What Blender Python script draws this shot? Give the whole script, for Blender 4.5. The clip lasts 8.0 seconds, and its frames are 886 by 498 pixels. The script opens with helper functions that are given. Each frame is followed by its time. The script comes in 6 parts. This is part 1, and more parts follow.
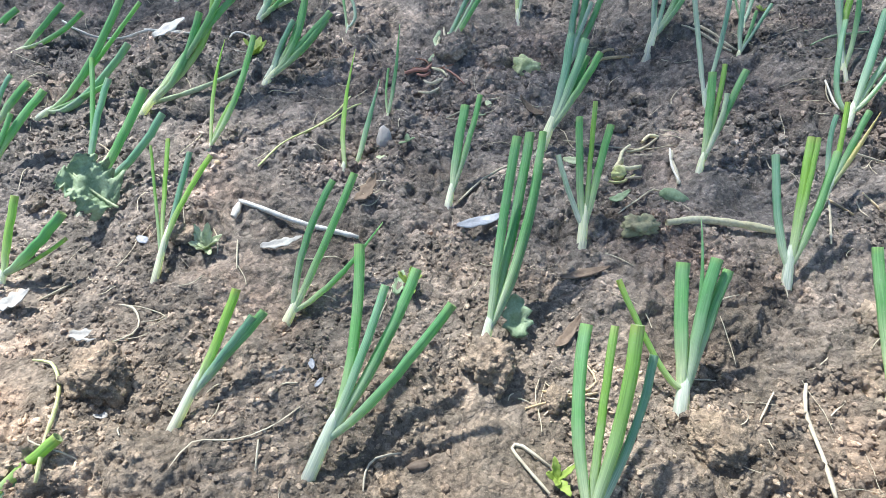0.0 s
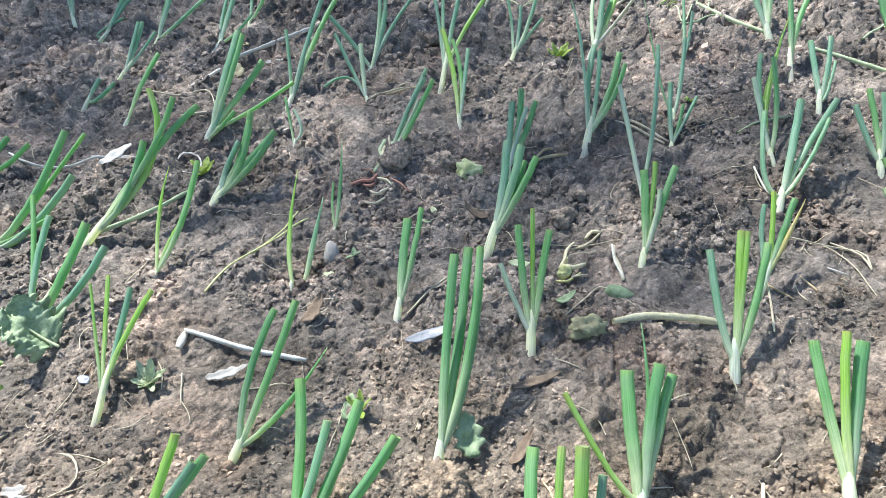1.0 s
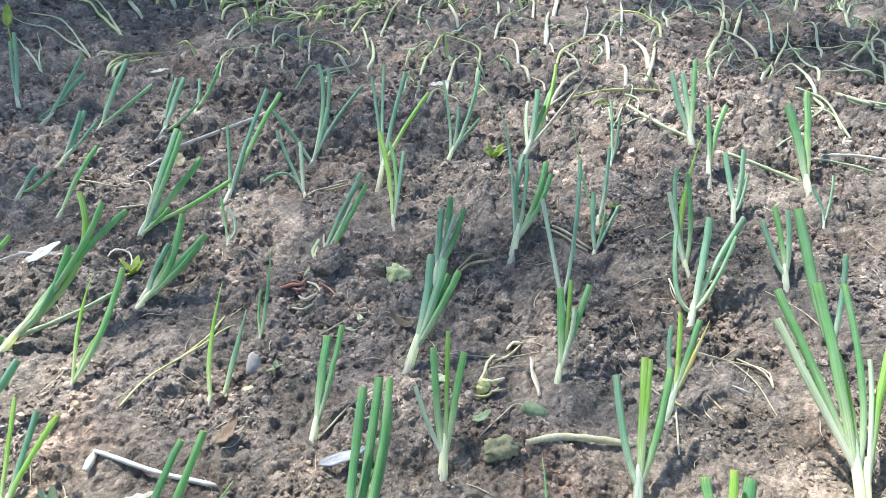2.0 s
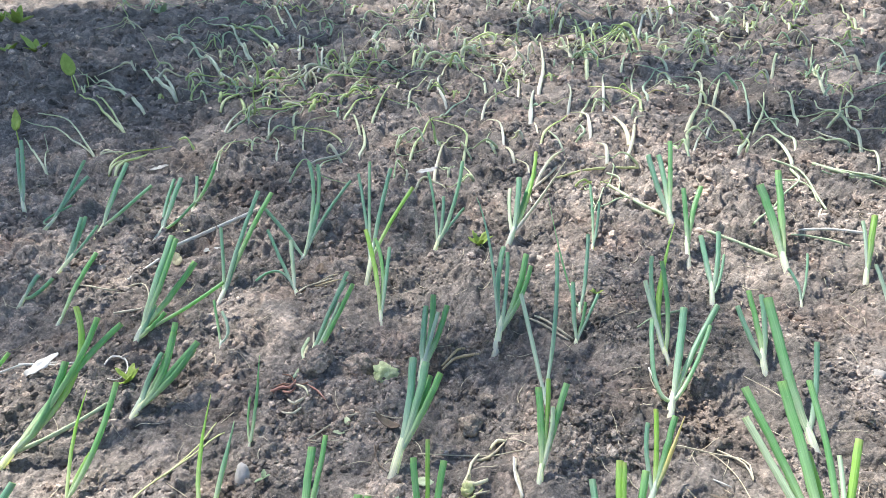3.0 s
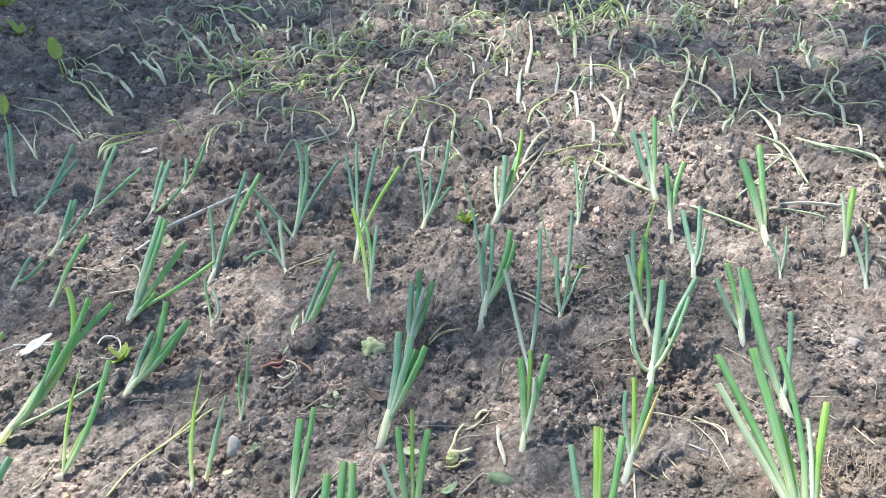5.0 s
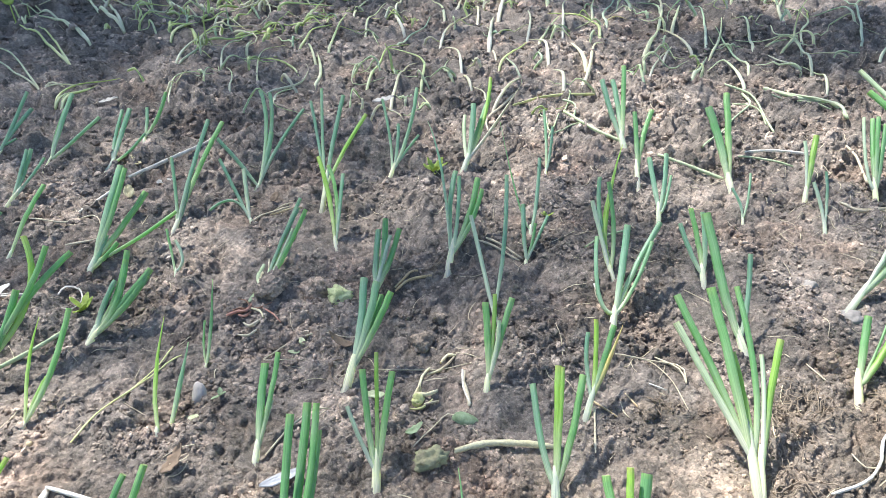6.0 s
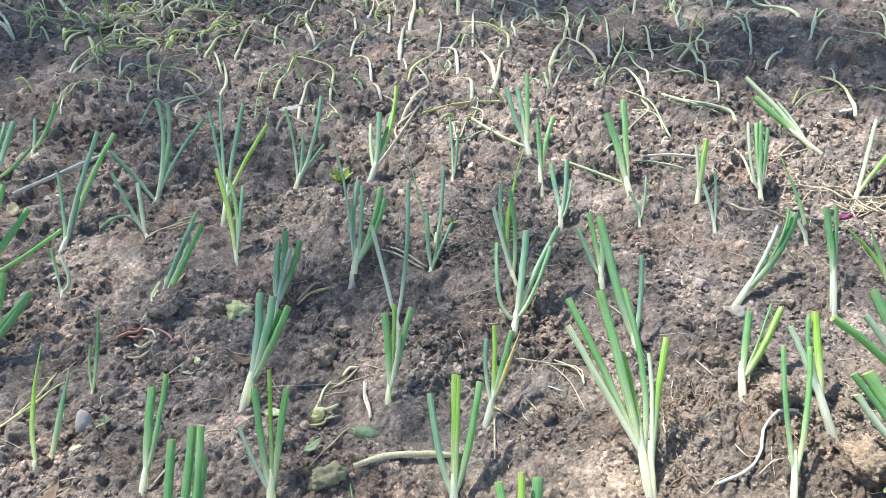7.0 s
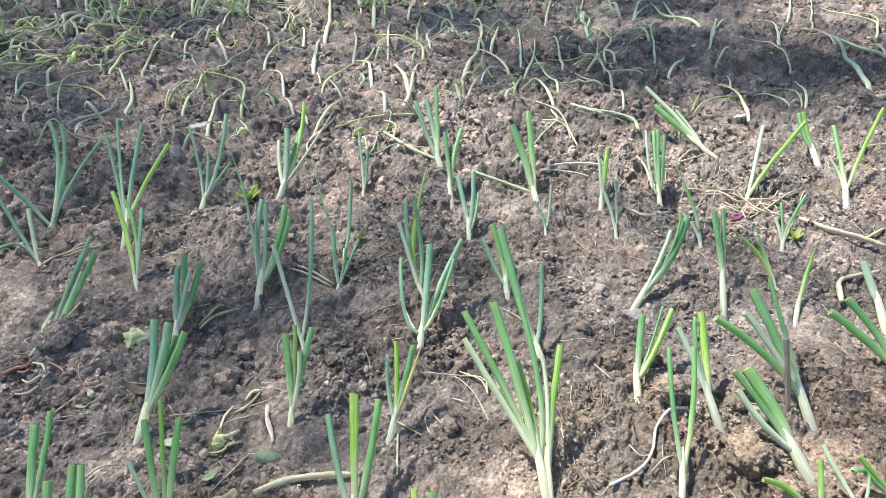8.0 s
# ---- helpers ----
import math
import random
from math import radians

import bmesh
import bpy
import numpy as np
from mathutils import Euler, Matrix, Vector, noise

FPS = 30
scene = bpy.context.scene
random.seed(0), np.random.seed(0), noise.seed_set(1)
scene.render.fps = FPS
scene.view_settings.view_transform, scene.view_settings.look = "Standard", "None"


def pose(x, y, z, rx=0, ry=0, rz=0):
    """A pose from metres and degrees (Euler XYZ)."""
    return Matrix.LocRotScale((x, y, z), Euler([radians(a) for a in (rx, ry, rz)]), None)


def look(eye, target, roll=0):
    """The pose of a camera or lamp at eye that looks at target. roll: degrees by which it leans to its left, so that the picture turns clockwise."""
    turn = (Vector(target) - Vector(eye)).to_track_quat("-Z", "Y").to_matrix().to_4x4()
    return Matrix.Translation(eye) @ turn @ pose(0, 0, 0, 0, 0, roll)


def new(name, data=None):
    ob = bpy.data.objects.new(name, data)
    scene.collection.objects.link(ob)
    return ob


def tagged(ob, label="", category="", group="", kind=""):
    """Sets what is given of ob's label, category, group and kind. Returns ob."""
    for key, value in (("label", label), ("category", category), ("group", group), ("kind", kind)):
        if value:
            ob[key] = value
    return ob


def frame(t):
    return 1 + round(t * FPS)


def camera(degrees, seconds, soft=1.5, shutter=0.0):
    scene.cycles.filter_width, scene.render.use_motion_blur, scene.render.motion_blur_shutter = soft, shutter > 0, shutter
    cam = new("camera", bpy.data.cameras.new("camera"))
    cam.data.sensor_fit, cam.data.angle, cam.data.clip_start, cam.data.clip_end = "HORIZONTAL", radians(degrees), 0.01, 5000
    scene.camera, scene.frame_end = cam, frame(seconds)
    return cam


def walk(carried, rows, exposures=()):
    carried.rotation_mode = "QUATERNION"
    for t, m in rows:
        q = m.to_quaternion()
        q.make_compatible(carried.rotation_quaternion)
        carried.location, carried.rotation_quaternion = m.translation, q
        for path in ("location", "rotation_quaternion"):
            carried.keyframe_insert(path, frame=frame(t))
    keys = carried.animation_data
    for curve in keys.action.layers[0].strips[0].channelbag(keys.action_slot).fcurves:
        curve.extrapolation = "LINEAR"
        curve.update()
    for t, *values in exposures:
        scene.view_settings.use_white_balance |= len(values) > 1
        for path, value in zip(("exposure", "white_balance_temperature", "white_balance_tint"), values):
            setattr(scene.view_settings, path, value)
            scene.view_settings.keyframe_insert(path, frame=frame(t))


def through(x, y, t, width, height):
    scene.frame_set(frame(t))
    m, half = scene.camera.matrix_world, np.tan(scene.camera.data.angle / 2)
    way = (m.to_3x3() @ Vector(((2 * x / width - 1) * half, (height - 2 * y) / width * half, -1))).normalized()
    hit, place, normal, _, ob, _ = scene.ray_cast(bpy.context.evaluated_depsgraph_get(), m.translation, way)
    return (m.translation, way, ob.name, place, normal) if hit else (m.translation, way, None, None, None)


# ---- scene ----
cam = camera(68.31, 8.0, soft=0.6)
PATH = [
    (0, (0.0165, 0.0075, 0.4095), (-0.0547, 1.3961, -1.0281), -1.49),
    (0.5, (0.0222, 0.0189, 0.4219), (-0.0390, 1.4929, -0.9285), -3.19),
    (1, (0.0429, 0.0293, 0.4340), (0.0533, 1.5749, -0.8352), -3.36),
    (1.5, (0.0574, 0.0385, 0.4382), (0.1237, 1.6766, -0.7073), -2.27),
    (2, (0.0865, 0.0517, 0.4925), (0.2218, 1.6890, -0.6481), 0.15),
    (2.2, (0.0946, 0.0537, 0.5184), (0.2153, 1.7222, -0.5777), -1.03),
    (3.3, (0.1234, 0.0530, 0.5533), (0.2451, 1.7837, -0.4415), -2.76),
    (3.5, (0.1235, 0.0542, 0.5536), (0.2441, 1.7845, -0.4422), -3.05),
    (4, (0.1252, 0.0396, 0.5573), (0.2365, 1.7567, -0.4620), -3.58),
    (5.5, (0.1379, 0.0332, 0.5505), (0.2904, 1.7016, -0.5418), -2.65),
    (6, (0.1436, 0.0282, 0.5405), (0.3344, 1.6490, -0.6155), -2.16),
    (6.5, (0.1527, 0.0265, 0.5403), (0.4184, 1.6463, -0.6024), -1.24),
    (7, (0.1827, 0.0264, 0.5405), (0.5792, 1.6195, -0.6018), 0.19),
    (7.5, (0.2065, 0.0235, 0.5456), (0.7018, 1.5979, -0.5841), 1.09),
    (8, (0.2274, 0.0146, 0.5514), (0.8022, 1.5682, -0.5691), 1.51),
]
walk(cam, [(t, look(eye, target, roll)) for t, eye, target, roll in PATH], [(0, 0.925, 6000, 7), (1.5, 1.13, 6250, 7), (4, 1.23, 6350, 10), (6, 1.21, 6400, 9), (8, 1.06, 6550, 11)])

# ---- light ----
SUN_EL, SUN_AZ = 57.0, -38.0  # degrees above the bed; degrees from +y towards +x
world = bpy.data.worlds.new("sky")
scene.world = world
world.use_nodes = True
wn, wl = world.node_tree.nodes, world.node_tree.links
sky = wn.new("ShaderNodeTexSky")
sky.sky_type = "NISHITA"
sky.sun_disc = False
sky.sun_elevation, sky.sun_rotation = radians(SUN_EL), radians(SUN_AZ)
wn["Background"].inputs["Strength"].default_value = 0.115
wl.new(sky.outputs[0], wn["Background"].inputs["Color"])
sun = new("sun", bpy.data.lights.new("sun", "SUN"))
sun.data.energy, sun.data.angle, sun.data.color = 5.0, radians(2.0), (1.0, 0.95, 0.895)
SUN_WAY = Vector((math.sin(radians(SUN_AZ)) * math.cos(radians(SUN_EL)), math.cos(radians(SUN_AZ)) * math.cos(radians(SUN_EL)), math.sin(radians(SUN_EL))))
sun.matrix_world = look(SUN_WAY * 12, (0, 0, 0))

# ---- materials ----


class Nodes:
    """Shortcuts for building a node material."""

    def __init__(self, name):
        self.mat = bpy.data.materials.new(name)
        self.mat.use_nodes = True
        self.nodes, self.links = self.mat.node_tree.nodes, self.mat.node_tree.links
        self.bsdf = self.nodes["Principled BSDF"]
        self.out = self.nodes["Material Output"]
        self.coord = self.nodes.new("ShaderNodeTexCoord").outputs["Object"]

    def set(self, name, value):
        if isinstance(value, bpy.types.NodeSocket):
            self.links.new(value, self.bsdf.inputs[name])
        else:
            self.bsdf.inputs[name].default_value = value

    def noise(self, scale, detail=4.0, rough=0.6, vector=None, distort=0.0, kind="FBM"):
        n = self.nodes.new("ShaderNodeTexNoise")
        n.noise_type = kind
        n.inputs["Scale"].default_value, n.inputs["Detail"].default_value = scale, detail
        n.inputs["Roughness"].default_value, n.inputs["Distortion"].default_value = rough, distort
        self.links.new(vector or self.coord, n.inputs["Vector"])
        return n.outputs["Fac"]

    def cells(self, scale):
        """Distance to the middle of the nearest grain, and a random value of each grain."""
        bent = self.nodes.new("ShaderNodeMix")
        bent.data_type, bent.blend_type, bent.inputs[0].default_value = "RGBA", "LINEAR_LIGHT", 0.75 / scale
        wave = self.nodes.new("ShaderNodeTexNoise")
        wave.inputs["Scale"].default_value = scale * 1.3
        self.links.new(self.coord, wave.inputs["Vector"])
        self.links.new(self.coord, bent.inputs[6])
        self.links.new(wave.outputs["Color"], bent.inputs[7])
        n = self.nodes.new("ShaderNodeTexVoronoi")
        n.inputs["Scale"].default_value = scale
        self.links.new(bent.outputs[2], n.inputs["Vector"])
        split = self.nodes.new("ShaderNodeSeparateColor")
        self.links.new(n.outputs["Color"], split.inputs[0])
        return n.outputs["Distance"], split.outputs[0]

    def ramp(self, fac, stops):
        n = self.nodes.new("ShaderNodeValToRGB")
        while len(n.color_ramp.elements) < len(stops):
            n.color_ramp.elements.new(0.5)
        for e, (at, colour) in zip(n.color_ramp.elements, stops):
            e.position, e.color = at, (*colour, 1)
        self.links.new(fac, n.inputs["Fac"])
        return n.outputs["Color"]

    def mix(self, fac, a, b, kind="MIX"):
        n = self.nodes.new("ShaderNodeMix")
        n.data_type, n.blend_type = "RGBA", kind
        for socket, value in ((n.inputs[0], fac), (n.inputs[6], a), (n.inputs[7], b)):
            if isinstance(value, bpy.types.NodeSocket):
                self.links.new(value, socket)
            elif isinstance(value, tuple):
                socket.default_value = (*value, 1)
            else:
                socket.default_value = value
        return n.outputs[2]

    def math(self, kind, a, b=0.0):
        n = self.nodes.new("ShaderNodeMath")
        n.operation = kind
        for socket, value in zip(n.inputs, (a, b)):
            if isinstance(value, bpy.types.NodeSocket):
                self.links.new(value, socket)
            else:
                socket.default_value = value
        return n.outputs[0]

    def attribute(self, name):
        n = self.nodes.new("ShaderNodeAttribute")
        n.attribute_name = name
        return n.outputs["Fac"]

    def random(self):
        return self.nodes.new("ShaderNodeObjectInfo").outputs["Random"]

    def bump(self, height, distance, strength=1.0):
        n = self.nodes.new("ShaderNodeBump")
        n.inputs["Distance"].default_value, n.inputs["Strength"].default_value = distance, strength
        self.links.new(height, n.inputs["Height"])
        self.links.new(n.outputs["Normal"], self.bsdf.inputs["Normal"])
        return n.outputs["Normal"]

    def translucent(self, colour, amount):
        """Thin tissue: part of the light goes through."""
        t = self.nodes.new("ShaderNodeBsdfTranslucent")
        if isinstance(colour, bpy.types.NodeSocket):
            self.links.new(colour, t.inputs["Color"])
        else:
            t.inputs["Color"].default_value = (*colour, 1)
        m = self.nodes.new("ShaderNodeMixShader")
        m.inputs[0].default_value = amount
        self.links.new(self.bsdf.outputs[0], m.inputs[1])
        self.links.new(t.outputs[0], m.inputs[2])
        self.links.new(m.outputs[0], self.out.inputs["Surface"])


def soil_material(name, loose=False, dry=False):
    n = Nodes(name)
    n.coord = n.nodes.new("ShaderNodeNewGeometry").outputs["Position"]
    grain = n.noise(1100, 3, 0.7)
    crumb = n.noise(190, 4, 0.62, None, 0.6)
    creases = n.noise(130, 5, 0.65, None, 0.3, "RIDGED_MULTIFRACTAL")
    patch = n.noise(11, 4, 0.6)
    broad = n.noise(2.3, 3, 0.5)
    cells, lumps, big = n.cells(340), n.cells(165), n.cells(60)
    base = n.ramp(n.math("ADD", n.math("MULTIPLY", patch, 0.6), n.math("MULTIPLY", broad, 0.4)), [(0.36, (0.126, 0.117, 0.106)), (0.50, (0.218, 0.196, 0.174)), (0.64, (0.39, 0.338, 0.290))])
    c = n.mix(1.0, base, n.ramp(cells[1], [(0.1, (0.84, 0.84, 0.84)), (0.5, (0.96, 0.96, 0.96)), (0.78, (1.12, 1.11, 1.10)), (0.95, (1.38, 1.36, 1.34))]), "MULTIPLY")
    c = n.mix(0.7, c, n.ramp(lumps[1], [(0.15, (0.84, 0.84, 0.84)), (0.85, (1.14, 1.14, 1.13))]), "MULTIPLY")
    c = n.mix(0.75, c, n.ramp(big[1], [(0.1, (0.68, 0.68, 0.69)), (0.5, (0.96, 0.95, 0.94)), (0.9, (1.40, 1.33, 1.29))]), "MULTIPLY")
    # colour is darker where the crumb height in the bump is low
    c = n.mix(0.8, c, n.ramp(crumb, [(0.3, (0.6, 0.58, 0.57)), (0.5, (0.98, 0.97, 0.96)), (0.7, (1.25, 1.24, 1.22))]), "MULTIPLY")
    c = n.mix(1.0, c, n.ramp(n.noise(7.5, 3, 0.55, None, 0.4), [(0.34, (0.97, 0.99, 1.03)), (0.52, (1, 1, 1)), (0.68, (1.09, 0.99, 0.94))]), "MULTIPLY")
    c = n.mix(n.ramp(grain, [(0.55, (0, 0, 0)), (0.72, (0.6, 0.6, 0.6))]), c, (0.46, 0.40, 0.345))
    if loose:  # crumbs differ among themselves
        c = n.mix(1.0, c, n.ramp(n.nodes.new("ShaderNodeNewGeometry").outputs["Random Per Island"], [(0.0, (0.70, 0.69, 0.69)), (0.5, (1.15, 1.12, 1.09)), (1.0, (2.1, 2.0, 1.9))]), "MULTIPLY")
    if dry:  # clods take the soil colour made paler and warmer
        c = n.mix(1.0, c, (1.38, 1.30, 1.20), "MULTIPLY")
    place = n.nodes.new("ShaderNodeSeparateXYZ")  # the near edge is more tan and slightly paler
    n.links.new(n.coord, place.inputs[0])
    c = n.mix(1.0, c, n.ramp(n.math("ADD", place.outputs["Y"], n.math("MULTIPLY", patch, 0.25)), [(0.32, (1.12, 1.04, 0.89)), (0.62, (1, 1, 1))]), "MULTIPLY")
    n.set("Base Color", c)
    n.set("Roughness", 0.95)
    n.set("Specular IOR Level", 0.15)
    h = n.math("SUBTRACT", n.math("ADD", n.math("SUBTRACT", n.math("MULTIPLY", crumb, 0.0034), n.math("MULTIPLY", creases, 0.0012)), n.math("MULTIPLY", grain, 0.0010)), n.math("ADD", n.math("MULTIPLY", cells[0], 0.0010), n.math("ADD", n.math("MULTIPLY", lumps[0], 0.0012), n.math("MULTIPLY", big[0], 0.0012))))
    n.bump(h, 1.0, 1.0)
    return n.mat


def leaf_material(name, low, body, tip, through=0.22):
    """Waxy hollow onion leaf: paler at its foot, its own colour above, dry at the cut; fine veins run its length."""
    n = Nodes(name)
    along = n.attribute("along")
    skin = n.nodes.new("ShaderNodeAttribute")
    skin.attribute_name = "skin"
    skin = skin.outputs["Vector"]
    half = tuple(0.5 * a + 0.5 * b for a, b in zip(low, body))
    c = n.ramp(along, [(0.0, low), (0.15, low), (0.31, half), (0.54, body), (0.93, body), (1.0, tip)])
    veins, bloom, dust = n.noise(2.2, 3, 0.6, skin), n.noise(48, 4, 0.6), n.noise(600, 2, 0.5)
    c = n.mix(n.ramp(bloom, [(0.40, (0, 0, 0)), (0.72, (0.5, 0.5, 0.5))]), c, tuple(0.60 * v + 0.22 for v in body))
    c = n.mix(0.7, c, n.ramp(veins, [(0.3, (0.62, 0.68, 0.60)), (0.5, (1, 1, 1)), (0.7, (1.36, 1.28, 1.30))]), "MULTIPLY")
    c = n.mix(n.ramp(dust, [(0.66, (0, 0, 0)), (0.76, (0.5, 0.5, 0.5))]), c, (0.55, 0.56, 0.48))
    c = n.mix(0.7, c, n.ramp(n.random(), [(0.0, (0.72, 0.8, 0.82)), (0.5, (1, 1, 1)), (1.0, (1.16, 1.12, 0.95))]), "MULTIPLY")
    n.set("Base Color", c)
    n.set("Roughness", n.ramp(bloom, [(0.3, (0.28, 0.28, 0.28)), (0.7, (0.50, 0.50, 0.50))]))
    n.set("Specular IOR Level", 0.6)
    n.bump(veins, 0.0008, 0.6)
    n.translucent(n.mix(1.0, c, (1.25, 1.35, 0.6), "MULTIPLY"), through)
    return n.mat


def dry_material(name, light, dark, rough=0.7, through=0.1):
    n = Nodes(name)
    c = n.ramp(n.noise(70, 5, 0.65), [(0.3, dark), (0.62, light)])
    c = n.mix(0.6, c, n.ramp(n.noise(420, 3, 0.6), [(0.3, (0.7, 0.68, 0.64)), (0.7, (1.15, 1.15, 1.15))]), "MULTIPLY")
    n.set("Base Color", c)
    n.set("Roughness", rough)
    n.bump(n.noise(350, 3), 0.001, 0.5)
    n.translucent(c, through)
    return n.mat


def stone_material(name, light, dark):
    n = Nodes(name)
    c = n.ramp(n.noise(90, 6, 0.7), [(0.3, dark), (0.7, light)])
    n.set("Base Color", c)
    n.set("Roughness", 0.85)
    n.bump(n.noise(300, 5, 0.7), 0.001, 0.6)
    return n.mat


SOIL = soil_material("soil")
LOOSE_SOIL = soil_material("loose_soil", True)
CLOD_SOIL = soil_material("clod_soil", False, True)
TONES = {
    "green": leaf_material("leaf_green", (0.64, 0.71, 0.52), (0.212, 0.455, 0.195), (0.32, 0.53, 0.20), 0.42),
    "blue": leaf_material("leaf_blue_green", (0.62, 0.70, 0.57), (0.245, 0.450, 0.310), (0.32, 0.50, 0.30), 0.38),
    "lime": leaf_material("leaf_lime", (0.64, 0.71, 0.46), (0.35, 0.57, 0.125), (0.48, 0.56, 0.15), 0.42),
    "pale": leaf_material("leaf_pale", (0.70, 0.72, 0.60), (0.48, 0.60, 0.42), (0.52, 0.60, 0.38)),
    "straw": leaf_material("leaf_straw", (0.60, 0.57, 0.46), (0.52, 0.49, 0.34), (0.44, 0.38, 0.23)),
    "amber": leaf_material("leaf_amber", (0.40, 0.48, 0.22), (0.58, 0.50, 0.19), (0.60, 0.42, 0.16)),
}
DRY = {
    "white": dry_material("dry_white", (0.85, 0.82, 0.75), (0.62, 0.58, 0.50)),
    "lime": dry_material("dry_lime", (0.72, 0.74, 0.36), (0.50, 0.53, 0.22)),
    "straw": dry_material("dry_straw", (0.72, 0.65, 0.48), (0.45, 0.39, 0.28)),
    "amber": dry_material("dry_amber", (0.72, 0.58, 0.36), (0.50, 0.36, 0.20)),
    "pale": dry_material("dry_pale_green", (0.58, 0.67, 0.44), (0.37, 0.47, 0.26)),
    "brown": dry_material("dry_brown", (0.20, 0.15, 0.11), (0.09, 0.065, 0.045)),
    "root": dry_material("dry_root", (0.34, 0.275, 0.205), (0.20, 0.16, 0.12)),
    "cream": dry_material("dry_cream", (0.84, 0.79, 0.54), (0.64, 0.58, 0.36)),
    "rust": dry_material("dry_rust", (0.36, 0.21, 0.14), (0.20, 0.11, 0.08)),
    "red": dry_material("dry_red", (0.66, 0.36, 0.28), (0.46, 0.22, 0.17)),
}
STEM = leaf_material("stem_white", (0.52, 0.48, 0.40), (0.84, 0.85, 0.75), (0.72, 0.80, 0.60), 0.38)
CUT = dry_material("cut_inside", (0.30, 0.38, 0.16), (0.18, 0.26, 0.09))
PEBBLE = stone_material("pebble", (0.36, 0.335, 0.305), (0.26, 0.24, 0.215))
FRESH = {
    "kale": dry_material("fresh_kale", (0.46, 0.58, 0.37), (0.20, 0.30, 0.15), 0.6, 0.3),
    "lime": dry_material("fresh_lime", (0.50, 0.62, 0.15), (0.32, 0.46, 0.09), 0.5, 0.35),
    "pale": dry_material("fresh_pale", (0.68, 0.74, 0.50), (0.48, 0.56, 0.32), 0.5, 0.3),
    "white": dry_material("petal_white", (0.62, 0.61, 0.57), (0.40, 0.38, 0.34), 0.7, 0.2),
    "chalk": dry_material("petal_chalk", (0.76, 0.75, 0.72), (0.58, 0.56, 0.52), 0.6, 0.25),
    "silver": dry_material("film_silver", (0.42, 0.44, 0.48), (0.28, 0.30, 0.34), 0.3, 0.2),
    "pink": dry_material("petal_pink", (0.34, 0.09, 0.24), (0.22, 0.06, 0.15), 0.6, 0.25),
    "buff": dry_material("leaf_buff", (0.66, 0.61, 0.38), (0.44, 0.38, 0.21), 0.7, 0.2),
    "tan": dry_material("leaf_tan", (0.27, 0.20, 0.14), (0.15, 0.11, 0.08), 0.8, 0.1),
}

# ---- ground ----


